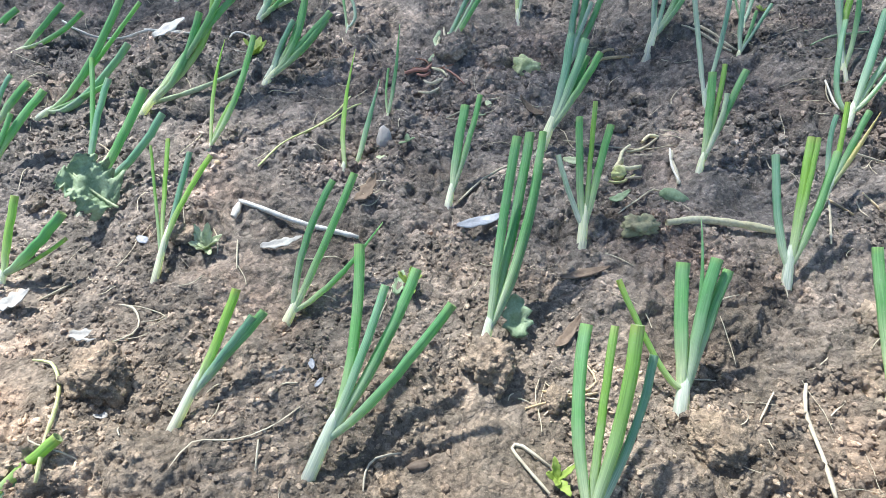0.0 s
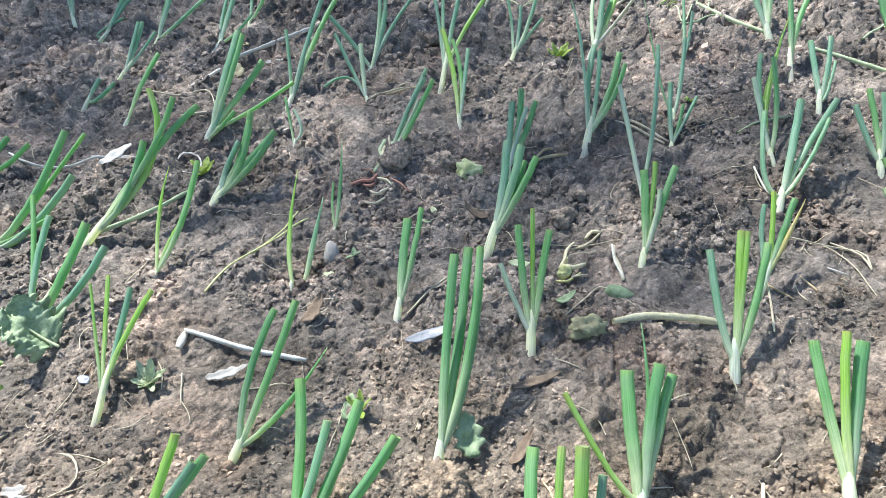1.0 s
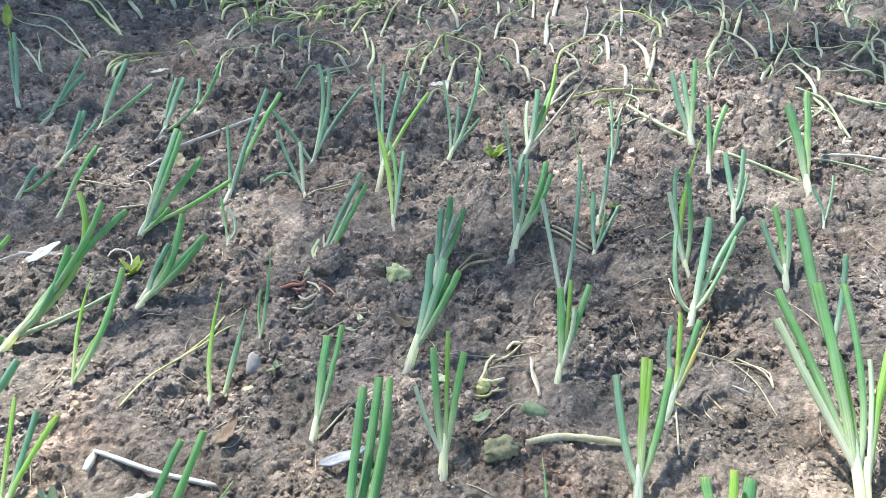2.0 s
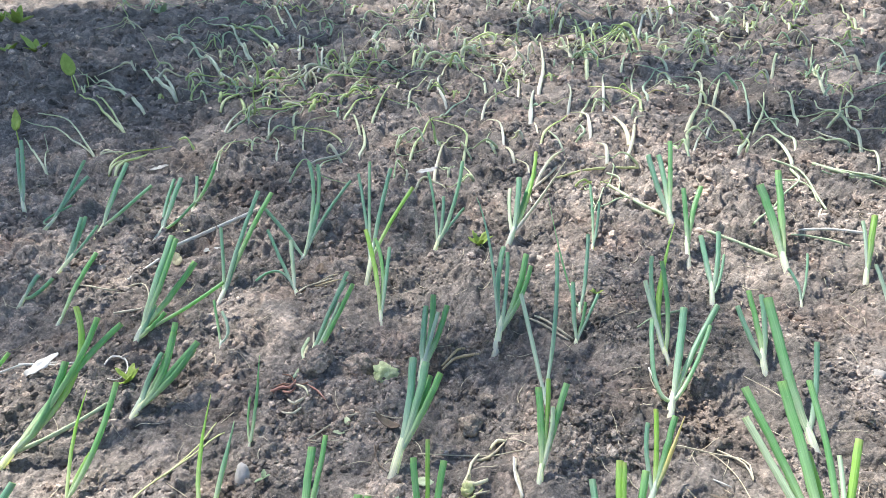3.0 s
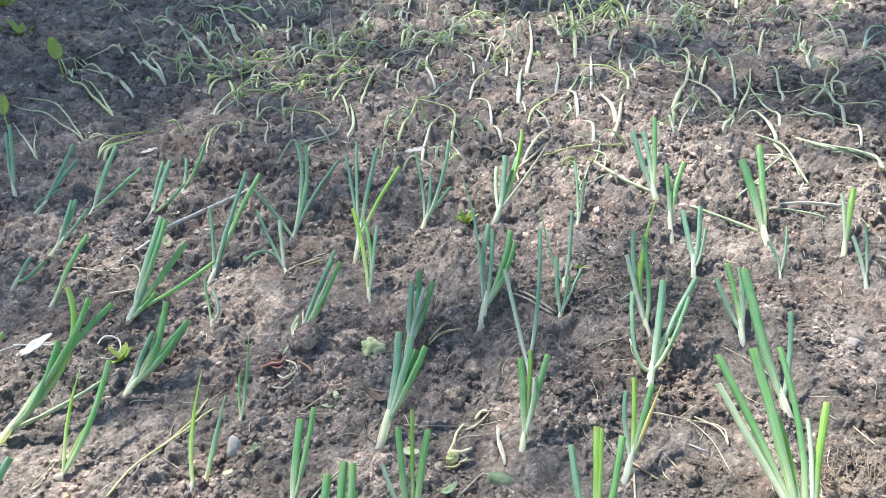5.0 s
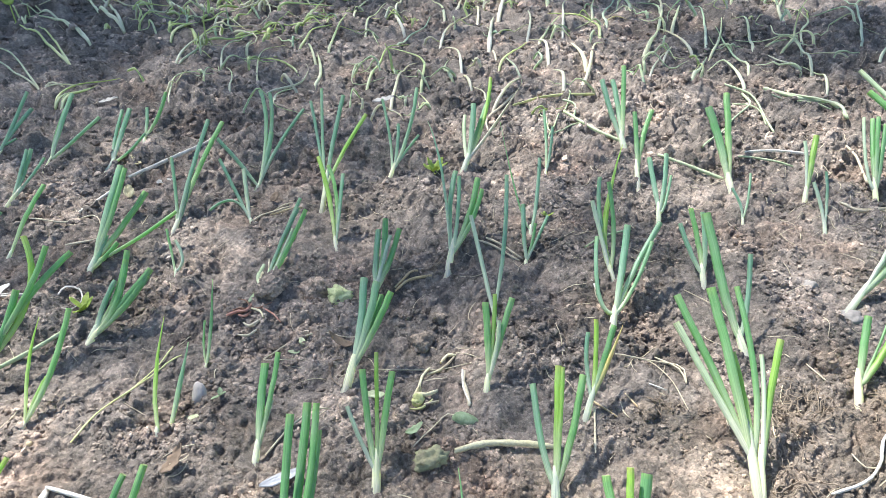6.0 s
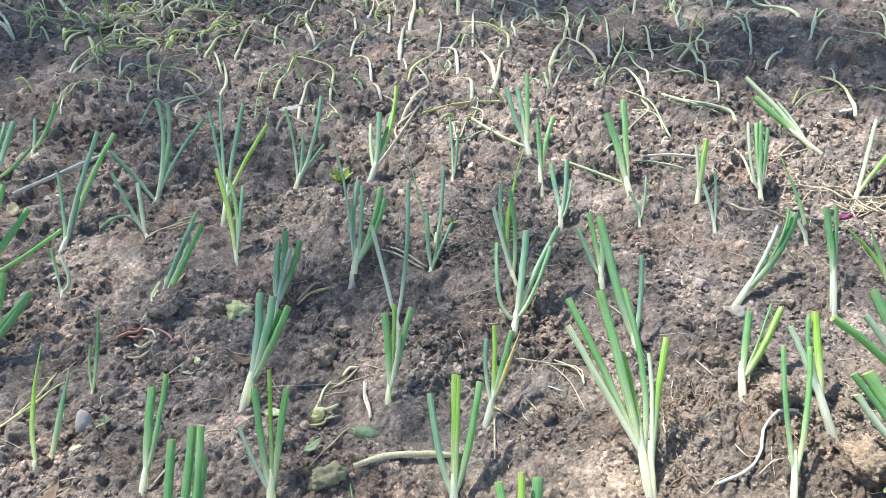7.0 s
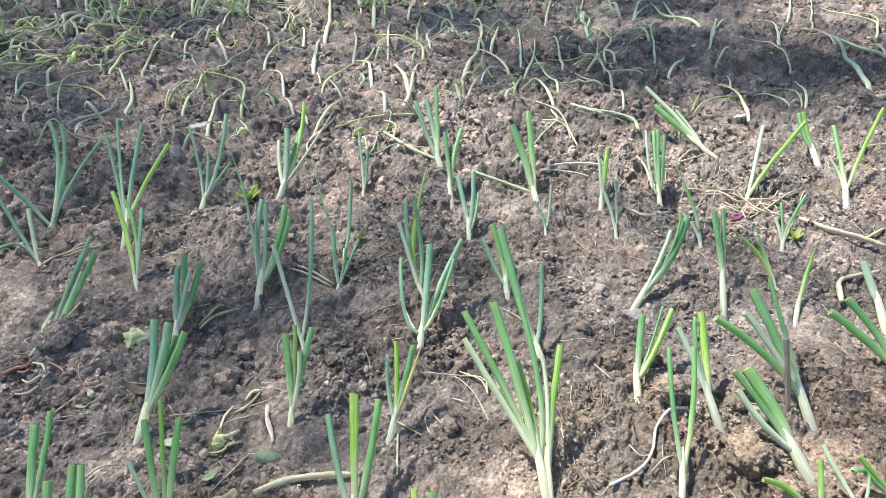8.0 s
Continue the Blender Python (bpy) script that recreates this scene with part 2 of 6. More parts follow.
class Relief:
    """The bed's height, in metres: broad swells, hollows, and some thousands of crumbs and clods pressed into one sheet.
    Its rows run across the bed and its columns fan out from the near edge, so that the near earth is the finest."""

    def __init__(self):
        def stretch(at, low, high):
            step = at[-1] - at[-2]
            while at[-1] < high:
                step *= 1.28
                at.append(at[-1] + step)
            step = at[1] - at[0]
            while at[0] > low:
                step *= 1.28
                at.insert(0, at[0] - step)
            return np.array(at)

        self.u = stretch(list(np.arange(-1.0, 1.6, 0.0027)), -180, 180)
        rows = [0.08]
        while rows[-1] < 5.0:
            wide = self.fan(rows[-1])
            rows.append(rows[-1] + 0.0025 * wide * (1 + 0.5 * (wide - 0.46)))
        self.y = stretch(rows, -60, 120)
        self.rng = np.random.default_rng(7)
        self.table = self.rng.random((256, 256))
        fan = self.fan(self.y)[None]
        self.gx, gy = 0.1 + self.u[:, None] * fan, np.repeat(self.y[None], len(self.u), 0)
        gx, dx = self.gx, np.gradient(self.u)[:, None] * fan
        z = 0.020 * (self.noise(gx, gy, 0.17, 1) - 0.5) + 0.016 * (self.noise(gx, gy, 0.075, 2) - 0.5) + 0.009 * (self.noise(gx, gy, 0.03, 3) - 0.5)
        wx = gx + 0.016 * (self.noise(gx, gy, 0.014, 8) - 0.5) + 0.006 * (self.noise(gx, gy, 0.005, 9) - 0.5)
        wy = gy + 0.016 * (self.noise(gx, gy, 0.014, 10) - 0.5) + 0.006 * (self.noise(gx, gy, 0.005, 11) - 0.5)
        rough = 0.25 + 1.1 * self.noise(gx, gy, 0.10, 12)  # some stretches are cloddy, some fine
        step = np.maximum(dx, np.gradient(self.y)[None])
        lumps = np.zeros_like(z)
        for size, high, seed in ((0.034, 0.0085, 1), (0.015, 0.0055, 2), (0.0085, 0.0054, 3), (0.0052, 0.0038, 4), (0.0032, 0.0022, 7)):
            lumps += np.clip(size / step / 1.5 - 1, 0, 1) * rough * high * self.clods(wx, wy, size, seed)
        for size, high, seed in ((0.048, 0.012, 21), (0.021, 0.0065, 22), (0.0105, 0.0040, 23), (0.0062, 0.0026, 24)):
            lumps += np.clip(size / step / 1.5 - 1, 0, 1) * (0.5 + 0.5 * rough) * high * np.abs(2 * self.noise(wx, wy, size, seed) - 1) ** 0.8
        lumps += np.clip(0.0045 / step / 1.5 - 0.6, 0, 1) * 0.0022 * (self.noise(gx, gy, 0.0034, 5) - 0.5)
        lumps += np.clip((gy - 1.2) / 1.5, 0, 1) * np.clip(0.05 / step / 1.5 - 1, 0, 1) * (0.010 * self.clods(wx, wy, 0.05, 6) + 0.012 * np.abs(2 * self.noise(wx, wy, 0.06, 25) - 1))
        lumps += np.clip((gy - 0.5) / 0.5, 0, 1) * np.clip(0.016 / step / 1.5 - 1, 0, 1) * (0.0085 * self.clods(wx, wy, 0.022, 13) + 0.0060 * self.clods(wx, wy, 0.014, 14))
        lumps += np.clip((gy - 1.4) / 0.8, 0, 1) * np.clip(0.036 / step / 1.5 - 0.6, 0, 1) * 0.014 * self.clods(wx, wy, 0.038, 15)
        lumps += np.clip((gy - 1.7) / 0.8, 0, 1) * 0.024 * self.clods(wx, wy, 0.07, 16)
        lumps *= 0.72 + 0.66 * np.clip((gy - 0.5) / 0.8, 0, 1)  # the far half was hoed coarsely
        mid = (self.u > -1) & (self.u < 1.5)
        level = np.convolve(np.pad(lumps[mid].mean(0), 20, mode="edge"), np.ones(41) / 41, mode="valid")
        self.z = z + lumps - level[None] * np.clip(0.03 / dx - 0.5, 0, 1)

    def fan(self, y):
        """How wide the columns stand apart at a distance."""
        return np.sqrt(np.clip(y, 0, 4) ** 2 + 0.2025)

    def clods(self, x, y, size, seed):
        """Rounded lumps of uneven size and height, with cracks between them."""
        x, y = x / size + 13.7 * seed, y / size + 29.1 * seed
        i, j = np.floor(x).astype(np.int32), np.floor(y).astype(np.int32)
        best = np.zeros_like(x)
        t = self.table
        for di in (-1, 0, 1):
            for dj in (-1, 0, 1):
                a, b = i + di, j + dj
                px, py = a + t[a & 255, (b + 57) & 255], b + t[(a + 91) & 255, b & 255]
                r = 0.45 + 0.55 * t[(a + 33) & 255, (b + 11) & 255]
                up = t[(a + 7) & 255, (b + 201) & 255]
                d = ((x - px) ** 2 + (y - py) ** 2) / (r * r)
                lean = 1 + (1.1 * (t[(a + 71) & 255, (b + 5) & 255] - 0.5) * (x - px) + 1.1 * (t[(a + 19) & 255, (b + 143) & 255] - 0.5) * (y - py)) / r
                np.maximum(best, up * lean * np.minimum(1, 1.7 * np.clip(1 - d, 0, 1) ** 0.6), out=best)
        return best

    def noise(self, x, y, size, seed):
        x, y = x / size + 17.3 * seed, y / size + 41.7 * seed
        i, j = np.floor(x).astype(int), np.floor(y).astype(int)
        u, v = x - i, y - j
        u, v = u * u * (3 - 2 * u), v * v * (3 - 2 * v)
        t = self.table
        a, b = t[i & 255, j & 255], t[(i + 1) & 255, j & 255]
        c, d = t[i & 255, (j + 1) & 255], t[(i + 1) & 255, (j + 1) & 255]
        return (a * (1 - u) + b * u) * (1 - v) + (c * (1 - u) + d * u) * v

    def at(self, x, y):
        """The ground's height at a place, or at arrays of places."""
        u = (x - 0.1) / self.fan(y)
        i = np.clip(np.searchsorted(self.u, u) - 1, 0, len(self.u) - 2)
        j = np.clip(np.searchsorted(self.y, y) - 1, 0, len(self.y) - 2)
        a, b = (u - self.u[i]) / (self.u[i + 1] - self.u[i]), (y - self.y[j]) / (self.y[j + 1] - self.y[j])
        z = self.z
        return (z[i, j] * (1 - a) + z[i + 1, j] * a) * (1 - b) + (z[i, j + 1] * (1 - a) + z[i + 1, j + 1] * a) * b

    def near(self, x, y, reach):
        """The part of the sheet round a place."""
        sides = [(x + d - 0.1) / self.fan(y + e) for d in (-reach, reach) for e in (-reach, reach)]
        i0, i1 = np.searchsorted(self.u, (min(sides), max(sides)))
        j0, j1 = np.searchsorted(self.y, (y - reach, y + reach))
        return slice(i0, max(i1, i0 + 1)), slice(j0, max(j1, j0 + 1))

    def settle(self, x, y, reach=0.03):
        """The earth is firmed to the level of the row round a plant's foot."""
        i, j = self.near(x, y, 3 * reach)
        w = np.exp(-((self.gx[i, j] - x) ** 2 + (self.y[None, j] - y) ** 2) / (reach * reach))
        self.z[i, j] -= w * (self.z[i, j] * w ** 4).sum() / (w ** 4).sum()

    def over(self, x, y, reach):
        """The highest of the ground round a place."""
        return float(self.z[self.near(x, y, reach)].max())


RELIEF = Relief()


def sheet(name, x, y, z, material):
    nx, ny = z.shape
    me = bpy.data.meshes.new(name)
    co = np.empty((nx, ny, 3))
    co[..., 0], co[..., 1], co[..., 2] = x, y[None], z
    k = np.arange(nx * ny).reshape(nx, ny)
    quads = np.stack([k[:-1, :-1], k[1:, :-1], k[1:, 1:], k[:-1, 1:]], -1).reshape(-1)
    me.vertices.add(nx * ny)
    me.vertices.foreach_set("co", co.ravel())
    me.loops.add(len(quads))
    me.loops.foreach_set("vertex_index", quads)
    me.polygons.add(len(quads) // 4)
    me.polygons.foreach_set("loop_start", np.arange(0, len(quads), 4))
    me.update()
    me.polygons.foreach_set("use_smooth", np.ones(len(quads) // 4, bool))
    me.materials.append(material)
    return new(name, me)


# ---- shapes ----
ONION = random.Random(3)


def mesh_of(name, verts, faces, material, smooth=True, along=None, sides=9):
    me = bpy.data.meshes.new(name)
    me.from_pydata([tuple(v) for v in verts], [], faces)
    me.polygons.foreach_set("use_smooth", [smooth] * len(me.polygons))
    for m in material if isinstance(material, (list, tuple)) else [material]:
        me.materials.append(m)
    if along is not None:
        me.attributes.new("along", "FLOAT", "POINT").data.foreach_set("value", along)
        at, turn = ONION.uniform(0, 50), 2 * math.pi / sides
        skin = np.array([(2 * math.cos(k * turn) + at, 2 * math.sin(k * turn), 1.2 * a) for k, a in enumerate(along)])
        me.attributes.new("skin", "FLOAT_VECTOR", "POINT").data.foreach_set("vector", skin.ravel())
    return me


def part(name, me, parent, label=""):
    ob = new(name, me)
    ob.parent = parent
    if label:
        ob["label"] = label
    return ob


def tube(points, radii, sides=8, flat=1.0, cut=False, start=0.0):
    """A tube along points: vertices, faces, how far along each vertex lies, and how many faces belong to its skin. cut: an open, hollow end."""
    points = [Vector(p) for p in points]
    verts, along, faces = [], [], []
    side = None
    for k, (p, r) in enumerate(zip(points, radii)):
        way = (points[min(k + 1, len(points) - 1)] - points[max(k - 1, 0)]).normalized()
        side = way.cross(Vector((0.3, 1, 0.2))).normalized() if side is None else (side - way * side.dot(way)).normalized()
        up = way.cross(side)
        for s in range(sides):
            a = 2 * math.pi * s / sides
            verts.append(p + side * math.cos(a) * r + up * math.sin(a) * r * flat)
            along.append(start + (1 - start) * k / (len(points) - 1))
    n = len(points)
    for k in range(n - 1):
        for s in range(sides):
            t = (s + 1) % sides
            faces.append((k * sides + s, k * sides + t, (k + 1) * sides + t, (k + 1) * sides + s))
    skin = len(faces)
    last = (n - 1) * sides
    if cut:
        middle = points[-1]
        way = (points[-1] - points[-2]).normalized()
        for scale, deep in ((0.999, 0.0), (0.76, 0.0), (0.64, radii[-1] * 1.6)):
            first = len(verts)
            for s in range(sides):
                verts.append(middle + (verts[last + s] - middle) * scale - way * deep)
                along.append(1.0)
            before = first - sides
            for s in range(sides if scale < 0.9 else 0):
                t = (s + 1) % sides
                faces.append((before + s, before + t, first + t, first + s))
        faces.append(tuple(range(first, first + sides)))
    else:
        faces.append(tuple(range(last, last + sides)))
    return verts, faces, along, skin


def bend(a, b, bow, count):
    """Points from a to b, bowed."""
    a, b, bow = Vector(a), Vector(b), Vector(bow)
    return [a.lerp(b, s) + bow * 4 * s * (1 - s) for s in (k / (count - 1) for k in range(count))]


WORDS = {1: "one", 2: "two", 3: "three", 4: "four", 5: "five"}
LOOKS = {"green": "green", "blue": "blue-green", "lime": "lime-green", "pale": "pale green", "straw": "straw-coloured", "amber": "yellowing"}


def spring_onion(x, y, fork, thick, leaves):
    """A trimmed onion plant, in millimetres: its foot, the fork over the foot, the stem's thickness, and the leaves: tip over the foot, bow, width, tone."""
    x, y = x / 1000, y / 1000
    RELIEF.settle(x, y)
    foot = float(RELIEF.at(x, y))
    first = leaves[0][7].split("_")[0]
    thing = tagged(new("spring_onion"), f"young onion plant with {WORDS[len(leaves)]} trimmed {LOOKS[first]} leaves in crumbly soil", "onion plant", "onion plants of the bed")
    thing.location = (x, y, 0.4 * foot)  # set at the level of the row
    fork, thick = Vector(fork) / 1000, thick / 1000
    down = -fork.normalized() * 0.03
    line = [down.lerp(fork, k / 6) for k in range(7)]
    r = thick / 2
    widths = [r * w for w in (1.16, 1.14, 1.04, 0.98, 0.92, 0.78, 0.30)]
    v, f, a, _ = tube(line, widths, 9, 0.92)
    part("stem", mesh_of("stem", v, f, STEM, along=[s * 0.95 for s in a]), thing, "whitish leaf sheath")
    for tx, ty, tz, bx, by, bz, width, tone in leaves:
        tone, _, point = tone.partition("_")
        tip, bow = Vector((tx, ty, tz)) / 1000, Vector((bx, by, bz)) / 1000
        start = fork * 0.5 + Vector((tx - 1000 * fork.x, 0, 0)).normalized() * thick * 0.13
        count = 11
        pts = bend(start, tip, bow, count)
        wob = width / 1000 * 0.05
        for k in range(2, count - 1):
            pts[k] = pts[k] + Vector((ONION.uniform(-wob, wob), ONION.uniform(-wob, wob), ONION.uniform(-wob, wob)))
        rad = width / 2000
        if point:
            radii = [rad * (0.85 + 0.15 * min(1, k / 3)) * (1 if k < 6 else max(0.1, 1 - (k - 5.5) / 5.2)) for k in range(count)]
        else:
            radii = [(rad * min(1, k / 4) + (1 - min(1, k / 4)) * max(rad * 0.6, thick * 0.3)) * ONION.uniform(0.97, 1.03) for k in range(count)]
        v, f, a, skin = tube(pts, radii, 9, ONION.uniform(0.62, 0.88), not point)
        tail = f[skin:] if not point else []
        if tail:
            v, a, f, rim = v[: -3 * 9], a[: -3 * 9], f[:skin], v[-3 * 9 :]
        leaf = part("leaf", mesh_of("leaf", v, f, TONES[tone], along=a), thing)
        if tail:
            low = len(v)
            part("cut_end", mesh_of("cut_end", rim, [tuple(i - low for i in q) for q in tail], CUT), leaf, "hollow trimmed end")
    return thing


def smooth_line(path, step):
    """A soft curve through places of the plan."""
    pts = [Vector((*p, 0)) for p in path]
    pts = [pts[0] * 2 - pts[1]] + pts + [pts[-1] * 2 - pts[-2]]
    out = []
    for k in range(1, len(pts) - 2):
        a, b, c, d = pts[k - 1 : k + 3]
        n = max(2, int((c - b).length / step))
        for s in (i / n for i in range(n)):
            out.append(0.5 * (2 * b + (c - a) * s + (2 * a - 5 * b + 4 * c - d) * s * s + (3 * b - a - 3 * c + d) * s ** 3))
    return out + [pts[-2]]


STRAW_LOOKS = {"white": "bleached dry onion stalk lying on the soil", "lime": "yellow-green wilted onion leaf lying on the soil", "straw": "thin straw-coloured dry stalk lying on the soil", "amber": "amber dry onion leaf lying on the soil", "pale": "pale green flopped onion leaf resting on soil", "brown": "dark brown dry stalk curled on the soil", "cream": "cream-yellow dry onion stalk lying on the soil", "rust": "rusty brown dry root strand on the soil", "red": "reddish withered root strand on the soil"}


def straw(path, width, tone):
    """A dry leaf or stalk that lies on the soil, in millimetres."""
    width = width / 1000
    line = smooth_line([(a / 1000, b / 1000) for a, b in path], 0.008)
    high = [RELIEF.over(p.x, p.y, 0.003) for p in line]
    high = [max(high[max(0, k - 1) : k + 2]) * 0.6 + 0.4 * sum(high[max(0, k - 2) : k + 3]) / len(high[max(0, k - 2) : k + 3]) for k in range(len(line))]
    reach = int(width / 0.0012) if width > 0.004 else 1  # thick stalks are stiff
    for _ in range(2):
        high = [sum(high[max(0, k - reach) : k + reach + 1]) / len(high[max(0, k - reach) : k + reach + 1]) for k in range(len(line))]
    pts = [Vector((p.x, p.y, h + width * (0.42 if reach > 1 else 0.25))) for p, h in zip(line, high)]
    origin = pts[0].copy()
    n = len(pts)
    radii = [width / 2 * 1.3 * ONION.uniform(0.85, 1.12) * (0.7 if k in (0, n - 1) else 1) for k in range(n)]
    v, f, a, _ = tube([p - origin for p in pts], radii, 6, 0.6)
    ob = tagged(new("dry_stalk", mesh_of("dry_stalk", v, f, DRY[tone], along=a)), STRAW_LOOKS[tone], "dry stalk", "dry stalks on the soil")
    ob.location = origin
    return ob


def wilted_shape(path, width):
    """Places in millimetres, from the white foot to the tip: the shape over its foot, and the foot."""
    width = width / 1000
    line = smooth_line([(a / 1000, b / 1000) for a, b in path], 0.010)
    n = len(line)
    lift = min(0.004, 0.06 * sum((q - p).length for p, q in zip(line, line[1:])))
    high = [RELIEF.over(p.x, p.y, 0.006) for p in line]
    high = [0.5 * max(high[max(0, k - 2) : k + 3]) + 0.5 * sum(high[max(0, k - 3) : k + 4]) / len(high[max(0, k - 3) : k + 4]) for k in range(n)]
    pts = [Vector((p.x, p.y, high[k] + width * 0.3 + lift * math.sin(math.pi * min(1, 1.05 * k / (n - 1))) - (0.014 if k == 0 else 0))) for k, p in enumerate(line)]
    for _ in range(3):
        pts = [pts[0]] + [(pts[k - 1] + pts[k] * 2 + pts[k + 1]) / 4 for k in range(1, n - 1)] + [pts[-1]]
    origin = Vector((pts[0].x, pts[0].y, RELIEF.at(pts[0].x, pts[0].y)))
    slim = ONION.uniform(0.58, 0.92)
    radii = [width / 2 * slim * ONION.uniform(0.85, 1.12) * (1.1 - 0.75 * (k / (n - 1)) ** 1.7) for k in range(n)]
    radii[-1] *= 0.4
    v, f, a, _ = tube([p - origin for p in pts], radii, 7, 0.7)
    return v, f, a, origin


WILT = {
    "lime": leaf_material("wilt_lime", (0.60, 0.64, 0.38), (0.44, 0.54, 0.19), (0.54, 0.55, 0.22)),
    "pale": leaf_material("wilt_pale", (0.68, 0.68, 0.50), (0.53, 0.59, 0.36), (0.55, 0.58, 0.34)),
    "blue": leaf_material("wilt_blue_green", (0.62, 0.66, 0.49), (0.37, 0.51, 0.31), (0.44, 0.53, 0.30)),
    "straw": leaf_material("wilt_straw", (0.72, 0.68, 0.60), (0.62, 0.60, 0.43), (0.54, 0.50, 0.34)),
    "amber": leaf_material("wilt_amber", (0.50, 0.46, 0.32), (0.50, 0.42, 0.20), (0.46, 0.35, 0.17)),
    "green": TONES["green"],
}


def wilted_onion(path, width, tone, second=0):
    """A thin young onion whose leaf has flopped over; second: how far the tip of its other leaf lies from the first, in millimetres."""
    v, f, a, origin = wilted_shape(path, width)
    ob = tagged(new("wilted_onion", mesh_of("wilted_onion", v, f, WILT[tone], along=a, sides=7)), f"thin wilted onion seedling, {LOOKS[tone]}, flopped over on soil", "onion seedling", "wilted onion seedlings")
    ob.location = origin
    if second:
        (ax, ay), (bx, by) = path[0], path[-1]
        mid = (0.55 * ax + 0.45 * bx + 0.45 * second, 0.5 * ay + 0.5 * by + 0.2 * second)
        v, f, a, other = wilted_shape([(ax, ay), mid, (0.1 * ax + 0.9 * bx + second, 0.1 * ay + 0.9 * by + 0.5 * second)], 0.8 * width)
        part("leaf", mesh_of("leaf", [p + other - origin for p in v], f, WILT[tone], along=a, sides=7), ob)
    return ob


def lump(r, squash=(1, 1, 0.8), rough=0.3, detail=2, seed=0, size=1.0):
    """A rough rounded body."""
    bm = bmesh.new()
    bmesh.ops.create_icosphere(bm, subdivisions=detail, radius=1)
    off = Vector((seed * 7.1, seed * 3.3, seed * 1.7))
    for v in bm.verts:
        d = noise.noise(v.co * 1.3 * size + off) * rough + noise.noise(v.co * 3.1 * size + off) * rough * 0.6 + noise.noise(v.co * 7 * size + off) * rough * 0.35
        if rough > 0.3:  # crumbling surface
            d += (abs(noise.noise(v.co * 11 * size + off)) - 0.2) * 0.22 + (abs(noise.noise(v.co * 23 * size + off)) - 0.2) * 0.14
        v.co = Vector([c * q * r * (1 + d) for c, q in zip(v.co, squash)])
    return bm


def finish(name, bm, material, smooth=True):
    me = bpy.data.meshes.new(name)
    bm.to_mesh(me)
    bm.free()
    me.materials.append(material)
    me.polygons.foreach_set("use_smooth", [smooth] * len(me.polygons))
    return me


CLODS = random.Random(21)


def clod(x, y, r):
    """A lump of earth that sits on the bed, in millimetres."""
    x, y, r = x / 1000, y / 1000, r / 1000
    seed = CLODS.random() * 50
    ob = tagged(new("soil_clod", finish("soil_clod", lump(r, (1, CLODS.uniform(0.75, 1), CLODS.uniform(0.6, 0.8)), 0.35, 4 if r < 0.016 else 5, seed, 1.2), CLOD_SOIL)), "rough dry clod of grey-brown earth lying on the bed", "clod", "clods of earth")
    ob.matrix_world = pose(x, y, RELIEF.at(x, y) + r * 0.42, 0, 0, CLODS.uniform(0, 360))
    return ob


def stone(x, y, r, squash, tilt, material, label, rough=0.12, name="stone", category="stone", deep=0.35):
    x, y, r = x / 1000, y / 1000, r / 1000
    ob = tagged(new(name, finish(name, lump(r, squash, rough, 4 if rough > 0.2 else 3, x * 40), material)), label, category)
    ob.matrix_world = pose(x, y, RELIEF.at(x, y) + r * squash[2] * deep, *tilt)
    return ob


def blade(length, width, lobes=0.0, curl=0.3, fold=0.2, seed=0, thick=0.0007, steps=14):
    """A leaf blade with a rim, lobes, a fold along its rib and some curl; a thin shell with an upper and a lower side."""
    rnd = random.Random(seed)
    rows, cols = steps, 6
    verts = []
    ph = rnd.uniform(0, 6)
    for side in (1, -1):
        for k in range(rows + 1):
            s = k / rows
            w = width / 2 * math.sin(math.pi * min(0.98, 0.04 + 0.94 * s ** 0.85)) ** 0.7 * (1 - lobes * 0.5 * (1 + math.sin(s * 23 + ph)))
            for c in range(cols + 1):
                u = 2 * c / cols - 1
                z = fold * abs(u) * w + curl * length * (s - 0.35) ** 2 + 0.16 * width * noise.noise(Vector((s * 4 + ph, u * 2.2, ph))) + side * thick / 2
                verts.append((w * u * (1 + 0.12 * noise.noise(Vector((s * 9, u, ph)))), length * s, z))
    m = (rows + 1) * (cols + 1)
    faces = []
    for k in range(rows):
        for c in range(cols):
            a = k * (cols + 1) + c
            faces.append((a, a + 1, a + cols + 2, a + cols + 1))
            faces.append((m + a, m + a + cols + 1, m + a + cols + 2, m + a + 1))
    rim = [c for c in range(cols + 1)] + [k * (cols + 1) + cols for k in range(1, rows + 1)] + [rows * (cols + 1) + c for c in range(cols - 1, -1, -1)] + [k * (cols + 1) for k in range(rows - 1, 0, -1)]
    for p, q in zip(rim, rim[1:] + rim[:1]):
        faces.append((p, m + p, m + q, q))
    return verts, faces


